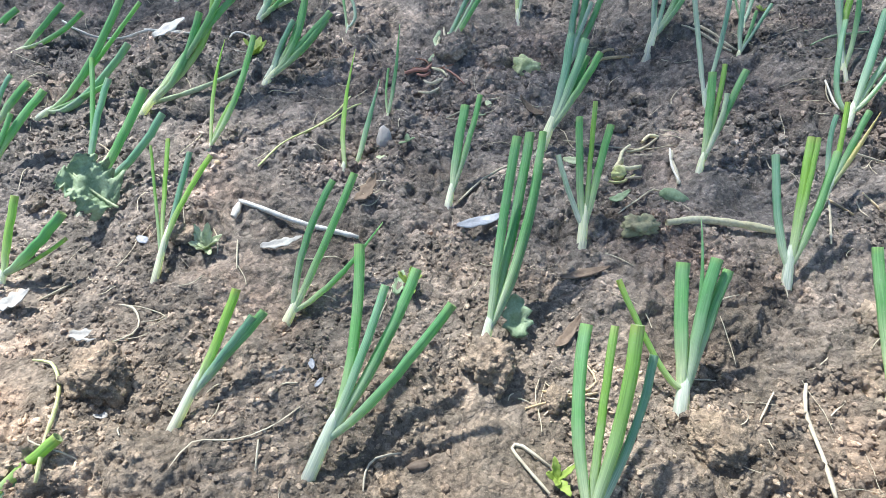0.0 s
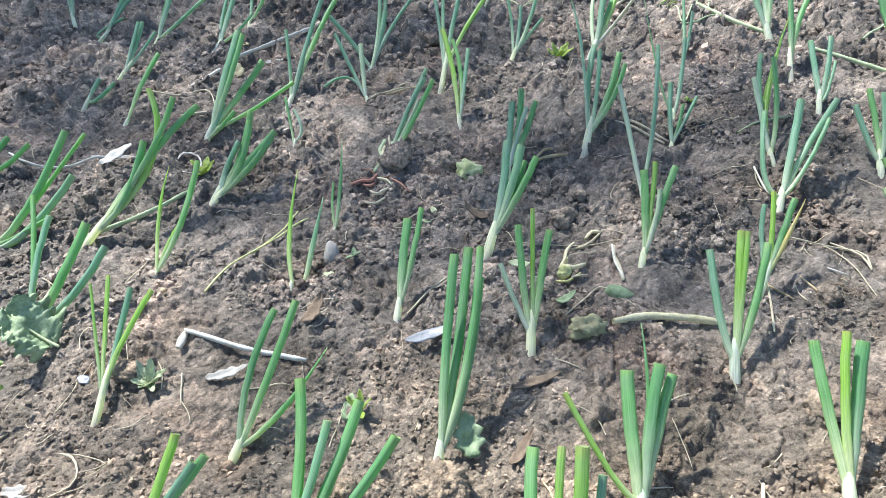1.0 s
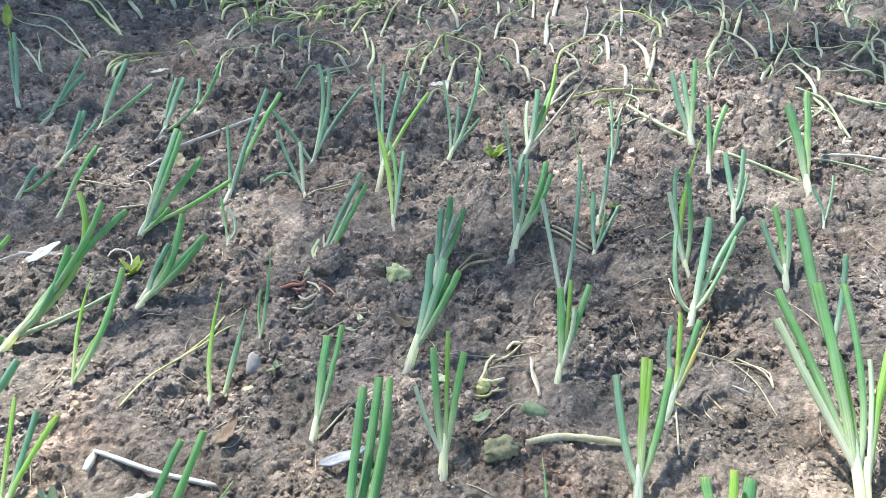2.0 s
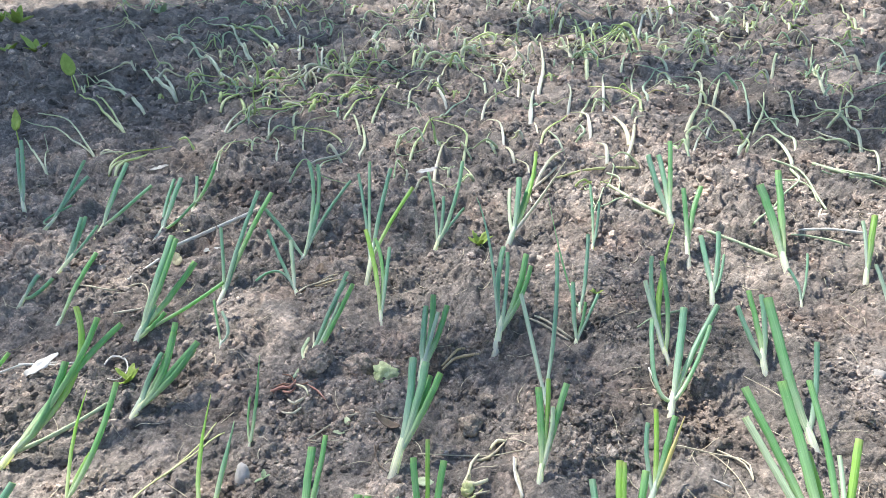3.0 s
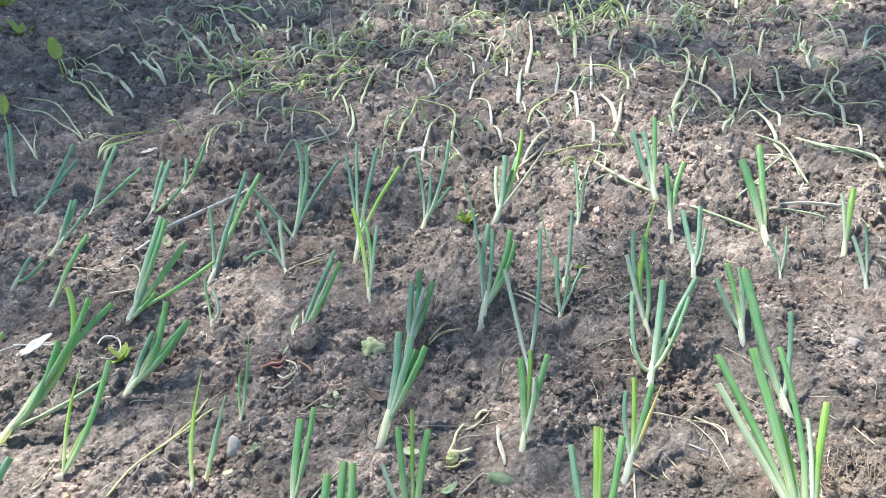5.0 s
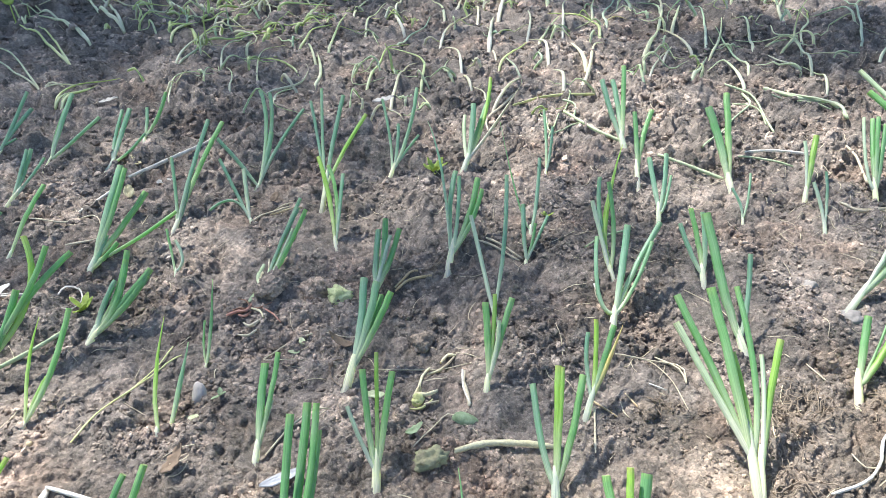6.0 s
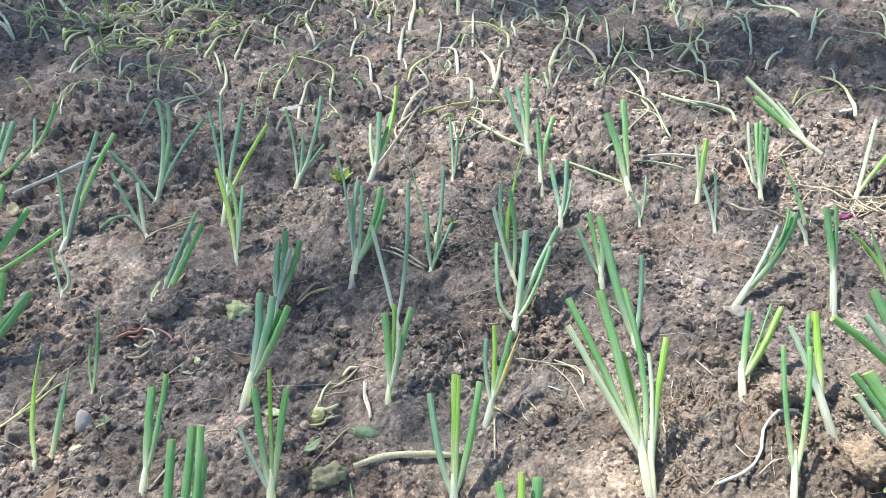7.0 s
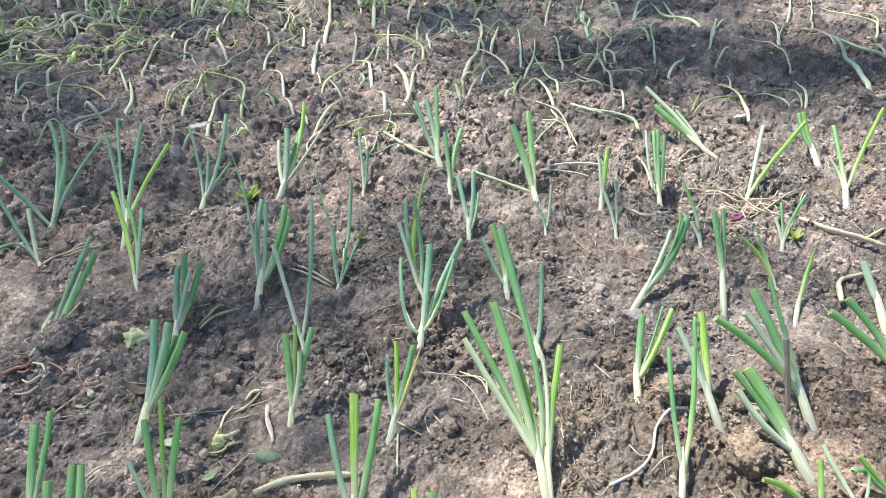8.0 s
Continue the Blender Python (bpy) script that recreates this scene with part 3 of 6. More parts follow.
def frilled_leaf(x, y, length, width, heading, tilt, roll, label):
    """A curly cabbage leaf with a pale rib and a frilled rim, in millimetres."""
    x, y, length, width = x / 1000, y / 1000, length / 1000, width / 1000
    thing = tagged(new("kale_leaf"), label, "leaf")
    thing.matrix_world = pose(x, y, RELIEF.over(x, y, 0.01) + 0.004, tilt, roll, heading)
    rows, cols, verts, faces = 30, 20, [], []
    for side in (1, -1):
        for k in range(rows + 1):
            s = k / rows
            w = width / 2 * (math.sin(math.pi * min(0.985, 0.06 + 0.9 * s)) ** 0.6) * (1 + 0.07 * math.sin(s * 11 + x * 90))
            for c in range(cols + 1):
                u = 2 * c / cols - 1
                frill = abs(u) ** 2.5 * 0.016 * (noise.noise(Vector((s * 9, u * 3, x * 30))) + 0.7 * noise.noise(Vector((s * 21, u * 6, x * 30))))
                z = 0.25 * abs(u) * w + 0.35 * length * (s - 0.4) ** 2 + frill + 0.011 * noise.noise(Vector((s * 3.2, u * 1.9, x * 50))) + 0.0022 * noise.noise(Vector((s * 17, u * 8, 1))) + side * 0.0005
                verts.append((w * u + 0.5 * frill, length * s, z))
    m = (rows + 1) * (cols + 1)
    for k in range(rows):
        for c in range(cols):
            a = k * (cols + 1) + c
            faces += [(a, a + 1, a + cols + 2, a + cols + 1), (m + a, m + a + cols + 1, m + a + cols + 2, m + a + 1)]
    rim = list(range(cols + 1)) + [k * (cols + 1) + cols for k in range(1, rows + 1)] + [rows * (cols + 1) + c for c in range(cols - 1, -1, -1)] + [k * (cols + 1) for k in range(rows - 1, 0, -1)]
    faces += [(p, m + p, m + q, q) for p, q in zip(rim, rim[1:] + rim[:1])]
    part("blade", mesh_of("blade", verts, faces, FRESH["kale"]), thing, "grey-green frilled blade")
    line = [Vector((0, length * s, 0.35 * length * (s - 0.4) ** 2 + 0.0006)) for s in (-0.1, 0.0, 0.1, 0.25, 0.45, 0.65, 0.85)]
    v, f, a, _ = tube(line, [0.0014, 0.0014, 0.0013, 0.0012, 0.001, 0.0008, 0.0005], 7)
    part("rib", mesh_of("rib", v, f, FRESH["pale"], along=a, sides=7), thing, "pale rib")
    return thing


def scrap(name, x, y, length, width, heading, tone, label, lobes=0.0, curl=0.25, tilt=0, roll=0, lift=-0.001, category="leaf"):
    """A loose leaf or scrap on the soil, in millimetres."""
    x, y = x / 1000, y / 1000
    v, f = blade(length / 1000, width / 1000, lobes, curl, 0.2, x * 91 + y * 37)
    ob = tagged(new(name, mesh_of(name, v, f, FRESH[tone])), label, category)
    m = pose(x, y, RELIEF.over(x, y, length / 3000) + lift, tilt, roll, heading)
    ob.matrix_world = m
    if lift > 0.02:  # it still stands on its stalk
        back = m.inverted()
        line = bend(back @ Vector((x + 0.012, y - 0.03, RELIEF.at(x + 0.012, y - 0.03) - 0.01)), Vector((0, 0.004, 0)), (0, 0, 0.004), 7)
        v, f, a, _ = tube(line, [0.0022, 0.0021, 0.002, 0.0019, 0.0018, 0.0016, 0.0013], 6)
        part("stalk", mesh_of("stalk", v, f, FRESH["lime"], along=a, sides=6), ob)
    return ob


def weed(x, y, size, count, tone, label, lobes=0.35):
    """A small plant of several leaves round one foot, in millimetres."""
    rnd = random.Random(x * 3 + y)
    x, y, size = x / 1000, y / 1000, size / 1000
    thing = tagged(new("weed"), label, "weed", "small weeds")
    thing.location = (x, y, RELIEF.at(x, y))
    for k in range(count):
        v, f = blade(size * rnd.uniform(0.7, 1.1), size * rnd.uniform(0.3, 0.5), lobes, rnd.uniform(-0.1, 0.3), 0.25, k + x * 100, 0.0006, 10)
        ob = part("leaf", mesh_of("leaf", v, f, FRESH[tone]), thing)
        ob.matrix_local = pose(0, 0, 0.002, rnd.uniform(15, 60), rnd.uniform(-15, 15), 360 * k / count + rnd.uniform(-25, 25))
    return thing


# ---- the onion plants ----
# -- onions --
spring_onion(-85, 194, (20, 37, 31), 9.6, [(28, 126, 90, 6, -10, -6, 7.4, 'green'), (48, 97, 81, 0, -4, -3, 5.9, 'blue'), (68, 112, 81, 3, -2, -2, 7.8, 'green'), (93, 83, 79, -4, -8, -8, 8.1, 'green')])
spring_onion(-185, 227, (20, 33, 28), 7.9, [(40, 75, 61, 2, 0, 0, 6.7, 'lime'), (53, 59, 51, -2, -2, -2, 5.5, 'blue'), (60, 64, 50, -2, -2, -1, 7.1, 'green')])
spring_onion(30, 296, (7, 25, 21), 8.6, [(24, 117, 112, -2, -2, -2, 7.3, 'green'), (36, 138, 100, 1, -4, -3, 7.7, 'green'), (45, 130, 107, 5, -4, -3, 6.0, 'green'), (43, 119, 85, 3, -9, -6, 7.7, 'green')])
spring_onion(169, 253, (3, 17, 14), 11.1, [(2, 76, 65, -1, 1, 1, 9.9, 'green'), (26, 78, 67, 0, 4, 4, 8.7, 'green'), (36, 76, 57, 4, 10, 7, 8.0, 'green'), (20, 111, 76, 5, 0, 0, 3.6, 'green_point'), (-44, 65, 58, 4, -13, -11, 5.2, 'lime')])
spring_onion(91, 161, (2, 13, 11), 10.3, [(3, 105, 72, -6, -2, -1, 9.3, 'green'), (21, 104, 72, -1, -1, -1, 5.5, 'lime'), (30, 92, 89, 4, 0, 0, 8.6, 'lime'), (43, 85, 68, 4, -4, -3, 6.5, 'blue')])
spring_onion(-294, 163, (10, 7, 6), 7.9, [(52, 39, 30, 2, 2, 2, 7.9, 'lime'), (28, 27, 19, 8, -1, -1, 5.0, 'green')])
spring_onion(314, 254, (2, 19, 16), 10.1, [(-5, 87, 69, -1, 4, 3, 7.8, 'green'), (13, 83, 81, -2, 2, 2, 6.2, 'lime'), (29, 83, 69, 1, 4, 4, 9.4, 'green')])
spring_onion(-1, 458, (5, 21, 17), 7.9, [(15, 73, 62, -1, 0, 0, 8.9, 'green'), (29, 81, 68, 2, 1, 1, 5.3, 'green'), (19, 47, 35, -1, -2, -1, 4.7, 'pale')])
spring_onion(116, 406, (4, 29, 25), 9.3, [(-20, 61, 53, -1, -1, -1, 5.4, 'pale'), (-2, 84, 77, -1, 2, 2, 6.9, 'green'), (13, 99, 83, 0, 0, 0, 4.4, 'lime'), (27, 85, 68, 0, 1, 1, 6.9, 'green')])
spring_onion(279, 366, (5, 27, 22), 9.2, [(-2, 91, 65, -3, -8, -6, 6.9, 'blue'), (25, 97, 79, 0, 1, 1, 7.4, 'lime'), (27, 91, 83, 1, 2, 2, 4.2, 'lime'), (49, 92, 67, -2, -9, -6, 7.9, 'green')])
spring_onion(337, 458, (18, 28, 23), 7.5, [(19, 67, 57, -3, 3, 2, 4.6, 'blue'), (31, 79, 63, 1, -3, -3, 5.2, 'lime'), (49, 70, 59, 0, 0, 0, 7.0, 'green'), (57, 67, 61, 1, 0, 0, 5.2, 'amber_point')])
spring_onion(243, 513, (4, 13, 14), 7.7, [(11, 67, 68, 1, -1, -1, 7.7, 'green'), (23, 73, 73, 4, 8, 8, 5.0, 'lime'), (22, 46, 58, 4, 2, 3, 5.0, 'pale'), (41, 64, 72, 1, 2, 3, 7.2, 'green')])
spring_onion(91, 543, (16, 34, 28), 10.6, [(31, 91, 80, 2, 0, 0, 8.8, 'blue'), (45, 84, 78, 3, 1, 1, 8.8, 'blue'), (60, 75, 68, 3, 1, 1, 8.1, 'green'), (49, 81, 60, -1, -8, -5, 6.3, 'green')])
spring_onion(128, 682, (6, 23, 20), 9.0, [(16, 81, 59, -2, -3, -2, 8.3, 'blue'), (27, 84, 74, 3, -3, -2, 7.6, 'green'), (44, 77, 60, 1, -3, -2, 7.6, 'green'), (31, 63, 61, -3, -4, -5, 5.5, 'pale')])
spring_onion(233, 733, (13, 34, 29), 10.0, [(30, 119, 86, -6, 0, 0, 7.7, 'blue'), (33, 104, 86, 2, -4, -3, 5.4, 'blue'), (60, 105, 79, 4, -3, -2, 9.3, 'green'), (62, 82, 74, 5, -2, -2, 6.9, 'green'), (-2, 166, 146, 7, 15, 14, 3.9, 'blue_point')])
spring_onion(276, 625, (-2, 19, 16), 6.3, [(-13, 101, 91, 2, -14, -13, 5.6, 'pale'), (47, 162, 110, 2, -10, -7, 5.6, 'blue')])
spring_onion(340, 729, (2, 7, 6), 7.0, [(10, 65, 56, -2, -2, -2, 6.2, 'blue'), (23, 43, 36, 0, -3, -3, 4.7, 'green'), (44, 56, 38, -1, -2, -1, 4.7, 'blue')])
spring_onion(364, 796, (2, 13, 11), 6.6, [(36, 101, 71, -1, -11, -8, 5.8, 'blue'), (-19, 136, 120, -2, -25, -22, 3.3, 'green_point')])
spring_onion(413, 588, (9, 21, 18), 9.5, [(42, 91, 82, 0, -1, -1, 8.8, 'blue'), (90, 100, 74, -1, 3, 2, 8.1, 'blue'), (68, 70, 68, -2, -8, -8, 5.4, 'blue'), (1, 85, 74, -12, -16, -14, 6.1, 'blue')])
spring_onion(445, 675, (-2, 24, 20), 8.2, [(58, 160, 115, -22, -18, -13, 8.2, 'lime_point'), (14, 122, 87, -5, 9, 6, 6.0, 'blue'), (18, 99, 92, 5, -2, -2, 6.0, 'green'), (-10, 79, 77, 0, -3, -3, 6.0, 'pale')])
spring_onion(556, 644, (4, 23, 20), 8.7, [(-11, 69, 53, -1, -6, -5, 6.6, 'blue'), (8, 82, 66, 1, -2, -2, 6.6, 'green'), (19, 71, 66, 3, 0, 0, 6.6, 'blue')])
spring_onion(544, 518, (-3, 29, 24), 9.6, [(-6, 130, 109, -2, -13, -11, 10.8, 'green'), (32, 81, 78, 0, -7, -7, 6.4, 'blue'), (-3, 68, 54, -2, -1, -1, 6.4, 'pale')])
spring_onion(462, 341, (6, 57, 48), 9.3, [(-41, 130, 108, 0, 1, 0, 7.1, 'pale'), (-32, 154, 122, 1, 3, 2, 7.6, 'green'), (-5, 143, 136, 1, 3, 4, 9.0, 'green'), (8, 104, 85, 2, 1, 1, 7.6, 'lime'), (26, 148, 129, 8, -8, -7, 6.0, 'green')])
spring_onion(465, 340, (10, 37, 31), 7.6, [(56, 108, 90, -3, 0, 0, 7.1, 'lime'), (31, 97, 85, 5, 9, 8, 4.4, 'pale')])
spring_onion(622, 429, (9, 27, 23), 9.0, [(39, 68, 55, 0, 1, 1, 9.0, 'green'), (69, 71, 58, -1, -3, -3, 3.9, 'green'), (80, 66, 54, -11, -11, -8, 8.4, 'lime')])
spring_onion(686, 370, (0, 46, 39), 9.3, [(-13, 80, 74, 1, 1, 1, 6.8, 'pale'), (23, 89, 80, 0, 0, 0, 8.7, 'lime'), (13, 85, 78, -6, 3, 3, 5.0, 'green')])
spring_onion(587, 299, (19, 36, 30), 7.1, [(38, 108, 94, -4, -3, -3, 4.9, 'green'), (68, 105, 89, 4, -1, -1, 6.0, 'green')])
spring_onion(781, 333, (3, 49, 41), 11.1, [(-76, 100, 93, 11, -1, -1, 8.7, 'green'), (-28, 104, 84, 2, 6, 4, 7.4, 'pale'), (-11, 121, 102, 3, -6, -5, 10.5, 'green'), (18, 128, 107, 0, 4, 4, 5.0, 'green')])
spring_onion(727, 283, (-9, 39, 33), 12.6, [(-40, 91, 74, 4, -3, -3, 6.3, 'green'), (-20, 93, 69, 5, -5, -3, 12.6, 'green'), (-44, 75, 62, -3, -3, -3, 7.4, 'pale')])
spring_onion(701, 562, (47, 31, 26), 9.8, [(95, 70, 66, 8, 4, 5, 8.3, 'pale'), (119, 87, 82, 14, 0, 0, 5.3, 'green'), (134, 88, 69, 7, -3, -2, 14.3, 'green')])
spring_onion(815, 519, (30, 61, 51), 9.0, [(40, 106, 93, 1, 1, 1, 9.0, 'green'), (62, 112, 89, 1, 0, 0, 6.8, 'green')])
spring_onion(800, 809, (13, 24, 20), 8.5, [(29, 77, 64, 3, 4, 4, 5.7, 'pale'), (49, 80, 70, 0, 0, 0, 9.4, 'lime')])
spring_onion(900, 782, (10, 34, 29), 8.6, [(43, 113, 88, -3, -2, -1, 7.6, 'green'), (43, 103, 96, 1, 4, 4, 6.7, 'green'), (53, 95, 86, -2, -6, -6, 7.6, 'green'), (20, 106, 96, -11, -16, -15, 4.8, 'pale')])
spring_onion(777, 723, (6, 20, 17), 6.2, [(5, 60, 51, 2, -2, -2, 5.3, 'pale'), (34, 77, 56, 5, 6, 4, 4.4, 'blue')])
spring_onion(886, 658, (3, 12, 10), 6.9, [(15, 121, 88, 8, -5, -4, 6.0, 'green_point'), (-9, 52, 38, 7, -1, 0, 5.2, 'pale')])
spring_onion(1051, 751, (12, 16, 13), 9.7, [(101, 108, 85, -7, -7, -6, 7.7, 'pale'), (175, 88, 91, -22, -7, -7, 8.7, 'lime')])
spring_onion(1291, 833, (5, 43, 36), 13.0, [(14, 83, 73, -4, -3, -3, 9.7, 'lime'), (6, 85, 71, -8, -2, -1, 8.7, 'green')])
spring_onion(1225, 705, (16, 27, 23), 11.8, [(54, 117, 85, 2, 2, 1, 7.8, 'green'), (165, 118, 105, -8, -2, -2, 8.8, 'lime'), (3, 61, 51, 6, 2, 1, 5.9, 'pale')])
spring_onion(1118, 914, (-34, 54, 30), 9.4, [(-67, 129, 65, 2, -3, -1, 11.0, 'green'), (-77, 156, 96, 8, -8, -4, 8.0, 'pale'), (-30, 108, 60, 4, -3, -1, 5.5, 'pale')])
spring_onion(1006, 620, (14, 17, 15), 7.8, [(35, 57, 44, -1, -2, -1, 5.2, 'green'), (84, 59, 48, -13, -5, -4, 6.1, 'green'), (11, 40, 33, 1, 0, 0, 5.2, 'pale'), (50, 39, 31, -2, -2, -1, 5.2, 'pale')])
spring_onion(904, 484, (18, 20, 16), 7.5, [(82, 71, 60, -5, -2, -2, 7.5, 'lime_point')])
spring_onion(922, 543, (7, 20, 16), 6.4, [(-40, 70, 67, 10, 0, 0, 5.6, 'lime_point'), (14, 77, 56, -1, 0, 0, 5.6, 'green_point')])
spring_onion(994, 422, (10, 45, 38), 11.7, [(15, 77, 59, -2, -3, -2, 10.2, 'pale')])
spring_onion(939, 336, (-18, 23, 20), 11.2, [(-69, 87, 65, 5, 0, 0, 9.9, 'green'), (-47, 89, 78, 3, 4, 4, 8.6, 'green')])
spring_onion(739, 219, (-7, 21, 18), 6.4, [(-17, 62, 50, -1, 2, 1, 4.8, 'pale'), (5, 38, 30, 20, 8, 6, 5.3, 'green')])
spring_onion(693, 235, (8, 10, 8), 6.9, [(24, 39, 39, 2, 2, 2, 5.8, 'lime'), (-39, 42, 31, 2, 6, 4, 6.9, 'lime')])
spring_onion(786, 222, (-5, 14, 11), 6.5, [(-31, 42, 40, -1, 0, 0, 5.5, 'lime'), (-26, 34, 25, -5, 2, 2, 4.9, 'green')])
spring_onion(596, 1033, (-2, 35, 29), 11.5, [(-17, 102, 94, -2, -2, -2, 9.4, 'blue'), (10, 118, 85, 3, 8, 5, 9.4, 'blue'), (29, 120, 110, 2, 4, 4, 8.4, 'green')])
spring_onion(569, 901, (6, 36, 31), 8.5, [(22, 102, 84, 1, 3, 3, 7.6, 'green'), (55, 108, 82, -4, 2, 1, 8.5, 'green')])
spring_onion(559, 795, (7, 26, 22), 7.9, [(12, 89, 63, 0, -3, -2, 7.9, 'blue'), (38, 87, 68, 0, -6, -4, 7.9, 'blue'), (37, 58, 45, -5, -14, -10, 6.1, 'blue')])
spring_onion(709, 867, (1, 26, 21), 11.5, [(-5, 106, 93, 3, 3, 3, 12.5, 'green'), (39, 134, 102, 1, 1, 1, 10.6, 'green')])
spring_onion(680, 774, (2, 8, 7), 5.3, [(-4, 41, 36, 5, -2, -2, 4.5, 'blue'), (36, 63, 44, 0, -5, -3, 4.5, 'blue')])
spring_onion(434, 970, (2, 10, 8), 5.7, [(19, 99, 74, 2, 0, 0, 4.8, 'blue'), (26, 64, 57, 1, -3, -3, 4.8, 'blue')])
spring_onion(300, 1011, (19, 30, 26), 10.7, [(17, 84, 64, -3, -1, -1, 6.8, 'pale'), (33, 86, 83, 2, -1, -1, 9.8, 'blue'), (67, 112, 81, 1, 3, 2, 8.8, 'green'), (74, 138, 108, 6, -5, -4, 6.8, 'lime'), (126, 114, 102, -5, -7, -7, 5.9, 'straw_point')])
spring_onion(172, 1005, (14, 25, 21), 7.7, [(3, 119, 95, 4, -5, -4, 4.8, 'blue'), (26, 82, 62, 2, -3, -2, 5.8, 'blue'), (66, 131, 105, 5, -5, -4, 6.7, 'blue'), (59, 62, 47, 0, 2, 1, 4.8, 'blue')])
spring_onion(59, 923, (17, 60, 51), 8.1, [(-3, 145, 125, 2, -1, -1, 5.4, 'blue'), (17, 158, 140, -1, -1, -1, 5.4, 'blue'), (51, 148, 129, -4, -4, -4, 7.2, 'blue'), (85, 119, 105, -3, 1, 1, 6.3, 'lime')])
spring_onion(81, 820, (-1, 14, 12), 7.4, [(-15, 108, 91, 4, 1, 1, 7.4, 'lime'), (19, 90, 68, 0, -3, -2, 5.8, 'blue'), (-2, 106, 76, 8, 6, 4, 5.8, 'green')])
spring_onion(-50, 1015, (5, 10, 8), 8.6, [(29, 81, 64, 2, 1, 0, 8.6, 'blue'), (13, 154, 113, 12, 11, 8, 6.7, 'blue'), (28, 157, 105, 11, 4, 3, 6.7, 'blue'), (87, 113, 88, -7, 1, 0, 5.7, 'blue'), (-59, 67, 67, 4, -2, -2, 7.7, 'blue')])
spring_onion(-49, 913, (-3, 8, 7), 7.9, [(-45, 87, 69, 2, -4, -4, 7.1, 'blue'), (-6, 60, 62, 0, -4, -5, 7.1, 'pale'), (-63, 20, 16, 5, 19, 14, 4.4, 'blue')])
spring_onion(-17, 726, (4, 13, 11), 6.0, [(57, 114, 76, -6, -8, -5, 5.3, 'blue'), (65, 87, 73, -2, -7, -6, 6.0, 'green'), (45, 74, 52, 0, -2, -2, 4.5, 'pale')])
spring_onion(-163, 918, (6, 12, 10), 8.8, [(59, 115, 120, -5, -4, -5, 7.0, 'blue'), (72, 149, 100, -3, 3, 2, 7.9, 'green'), (-2, 80, 77, 2, -9, -9, 5.3, 'blue'), (20, 57, 42, -1, -9, -6, 6.2, 'blue')])
spring_onion(-140, 791, (0, 8, 7), 5.5, [(-10, 49, 45, 0, 2, 2, 3.9, 'green'), (1, 37, 33, 9, -4, -4, 4.7, 'pale')])
spring_onion(-264, 819, (12, 23, 19), 9.6, [(48, 110, 107, -1, 1, 1, 10.4, 'blue'), (55, 104, 105, 3, 2, 2, 7.2, 'green'), (77, 92, 70, 5, 3, 2, 8.8, 'green'), (120, 63, 49, -3, -5, -4, 5.6, 'green')])
spring_onion(-220, 671, (12, 20, 17), 9.1, [(32, 53, 50, -3, 0, 0, 6.3, 'blue'), (44, 87, 70, 5, -8, -6, 7.7, 'green'), (75, 61, 56, -2, -3, -3, 8.4, 'green')])
spring_onion(-393, 878, (6, 12, 10), 6.7, [(42, 93, 66, -3, 3, 2, 7.5, 'green')])
spring_onion(-453, 1012, (27, 33, 28), 7.4, [(37, 77, 72, 1, 1, 1, 6.5, 'blue'), (40, 85, 69, 3, 0, 0, 6.5, 'blue'), (60, 75, 56, 3, 2, 1, 4.6, 'blue')])
spring_onion(-437, 1170, (10, 19, 16), 8.3, [(40, 111, 91, -4, -6, -5, 9.4, 'blue'), (89, 72, 57, -7, -6, -5, 6.3, 'blue'), (24, 92, 68, -4, -3, -2, 6.3, 'green')])
spring_onion(-322, 1139, (12, 18, 15), 8.2, [(35, 93, 72, -1, -1, -1, 9.3, 'blue'), (21, 95, 70, -5, -10, -7, 7.2, 'blue'), (65, 46, 42, -4, -8, -7, 5.1, 'blue')])
spring_onion(-286, 1254, (0, 8, 6), 7.8, [(3, 58, 41, 2, -2, -1, 6.7, 'blue'), (42, 75, 63, 3, -5, -5, 6.7, 'green')])
spring_onion(-546, 1190, (23, 23, 19), 7.4, [(69, 93, 67, -2, 4, 3, 7.4, 'blue'), (60, 117, 91, -6, -20, -15, 6.3, 'blue'), (47, 40, 32, -27, -7, -6, 5.3, 'blue')])
spring_onion(-477, 949, (7, 14, 12), 7.0, [(20, 37, 27, 0, 4, 3, 7.0, 'blue'), (45, 27, 25, -6, -8, -8, 6.2, 'blue')])
spring_onion(-620, 1283, (-11, 28, 23), 8.6, [(-40, 125, 91, -1, -1, -1, 7.5, 'blue'), (-24, 120, 109, 4, -7, -7, 8.6, 'blue')])
spring_onion(-345, 598, (29, 31, 26), 9.1, [(62, 151, 111, 32, -3, -2, 7.3, 'lime'), (99, 121, 113, 12, 3, 3, 6.7, 'green'), (124, 120, 102, 4, 12, 10, 7.3, 'green'), (66, 85, 80, 4, -10, -10, 7.9, 'green')])
spring_onion(-347, 466, (2, 6, 5), 10.8, [(-9, 114, 83, 3, -1, -1, 5.4, 'green'), (18, 85, 78, -6, -1, -1, 8.1, 'blue'), (51, 82, 69, -1, -6, -5, 8.7, 'green'), (67, 68, 50, 4, -6, -4, 7.6, 'blue')])
spring_onion(-454, 600, (12, 8, 7), 9.4, [(85, 100, 89, -2, -18, -16, 8.1, 'green'), (89, 70, 49, -4, -20, -14, 8.8, 'blue'), (72, 28, 23, -8, -5, -4, 6.3, 'green'), (97, 113, 77, -17, -30, -20, 5.0, 'green')])
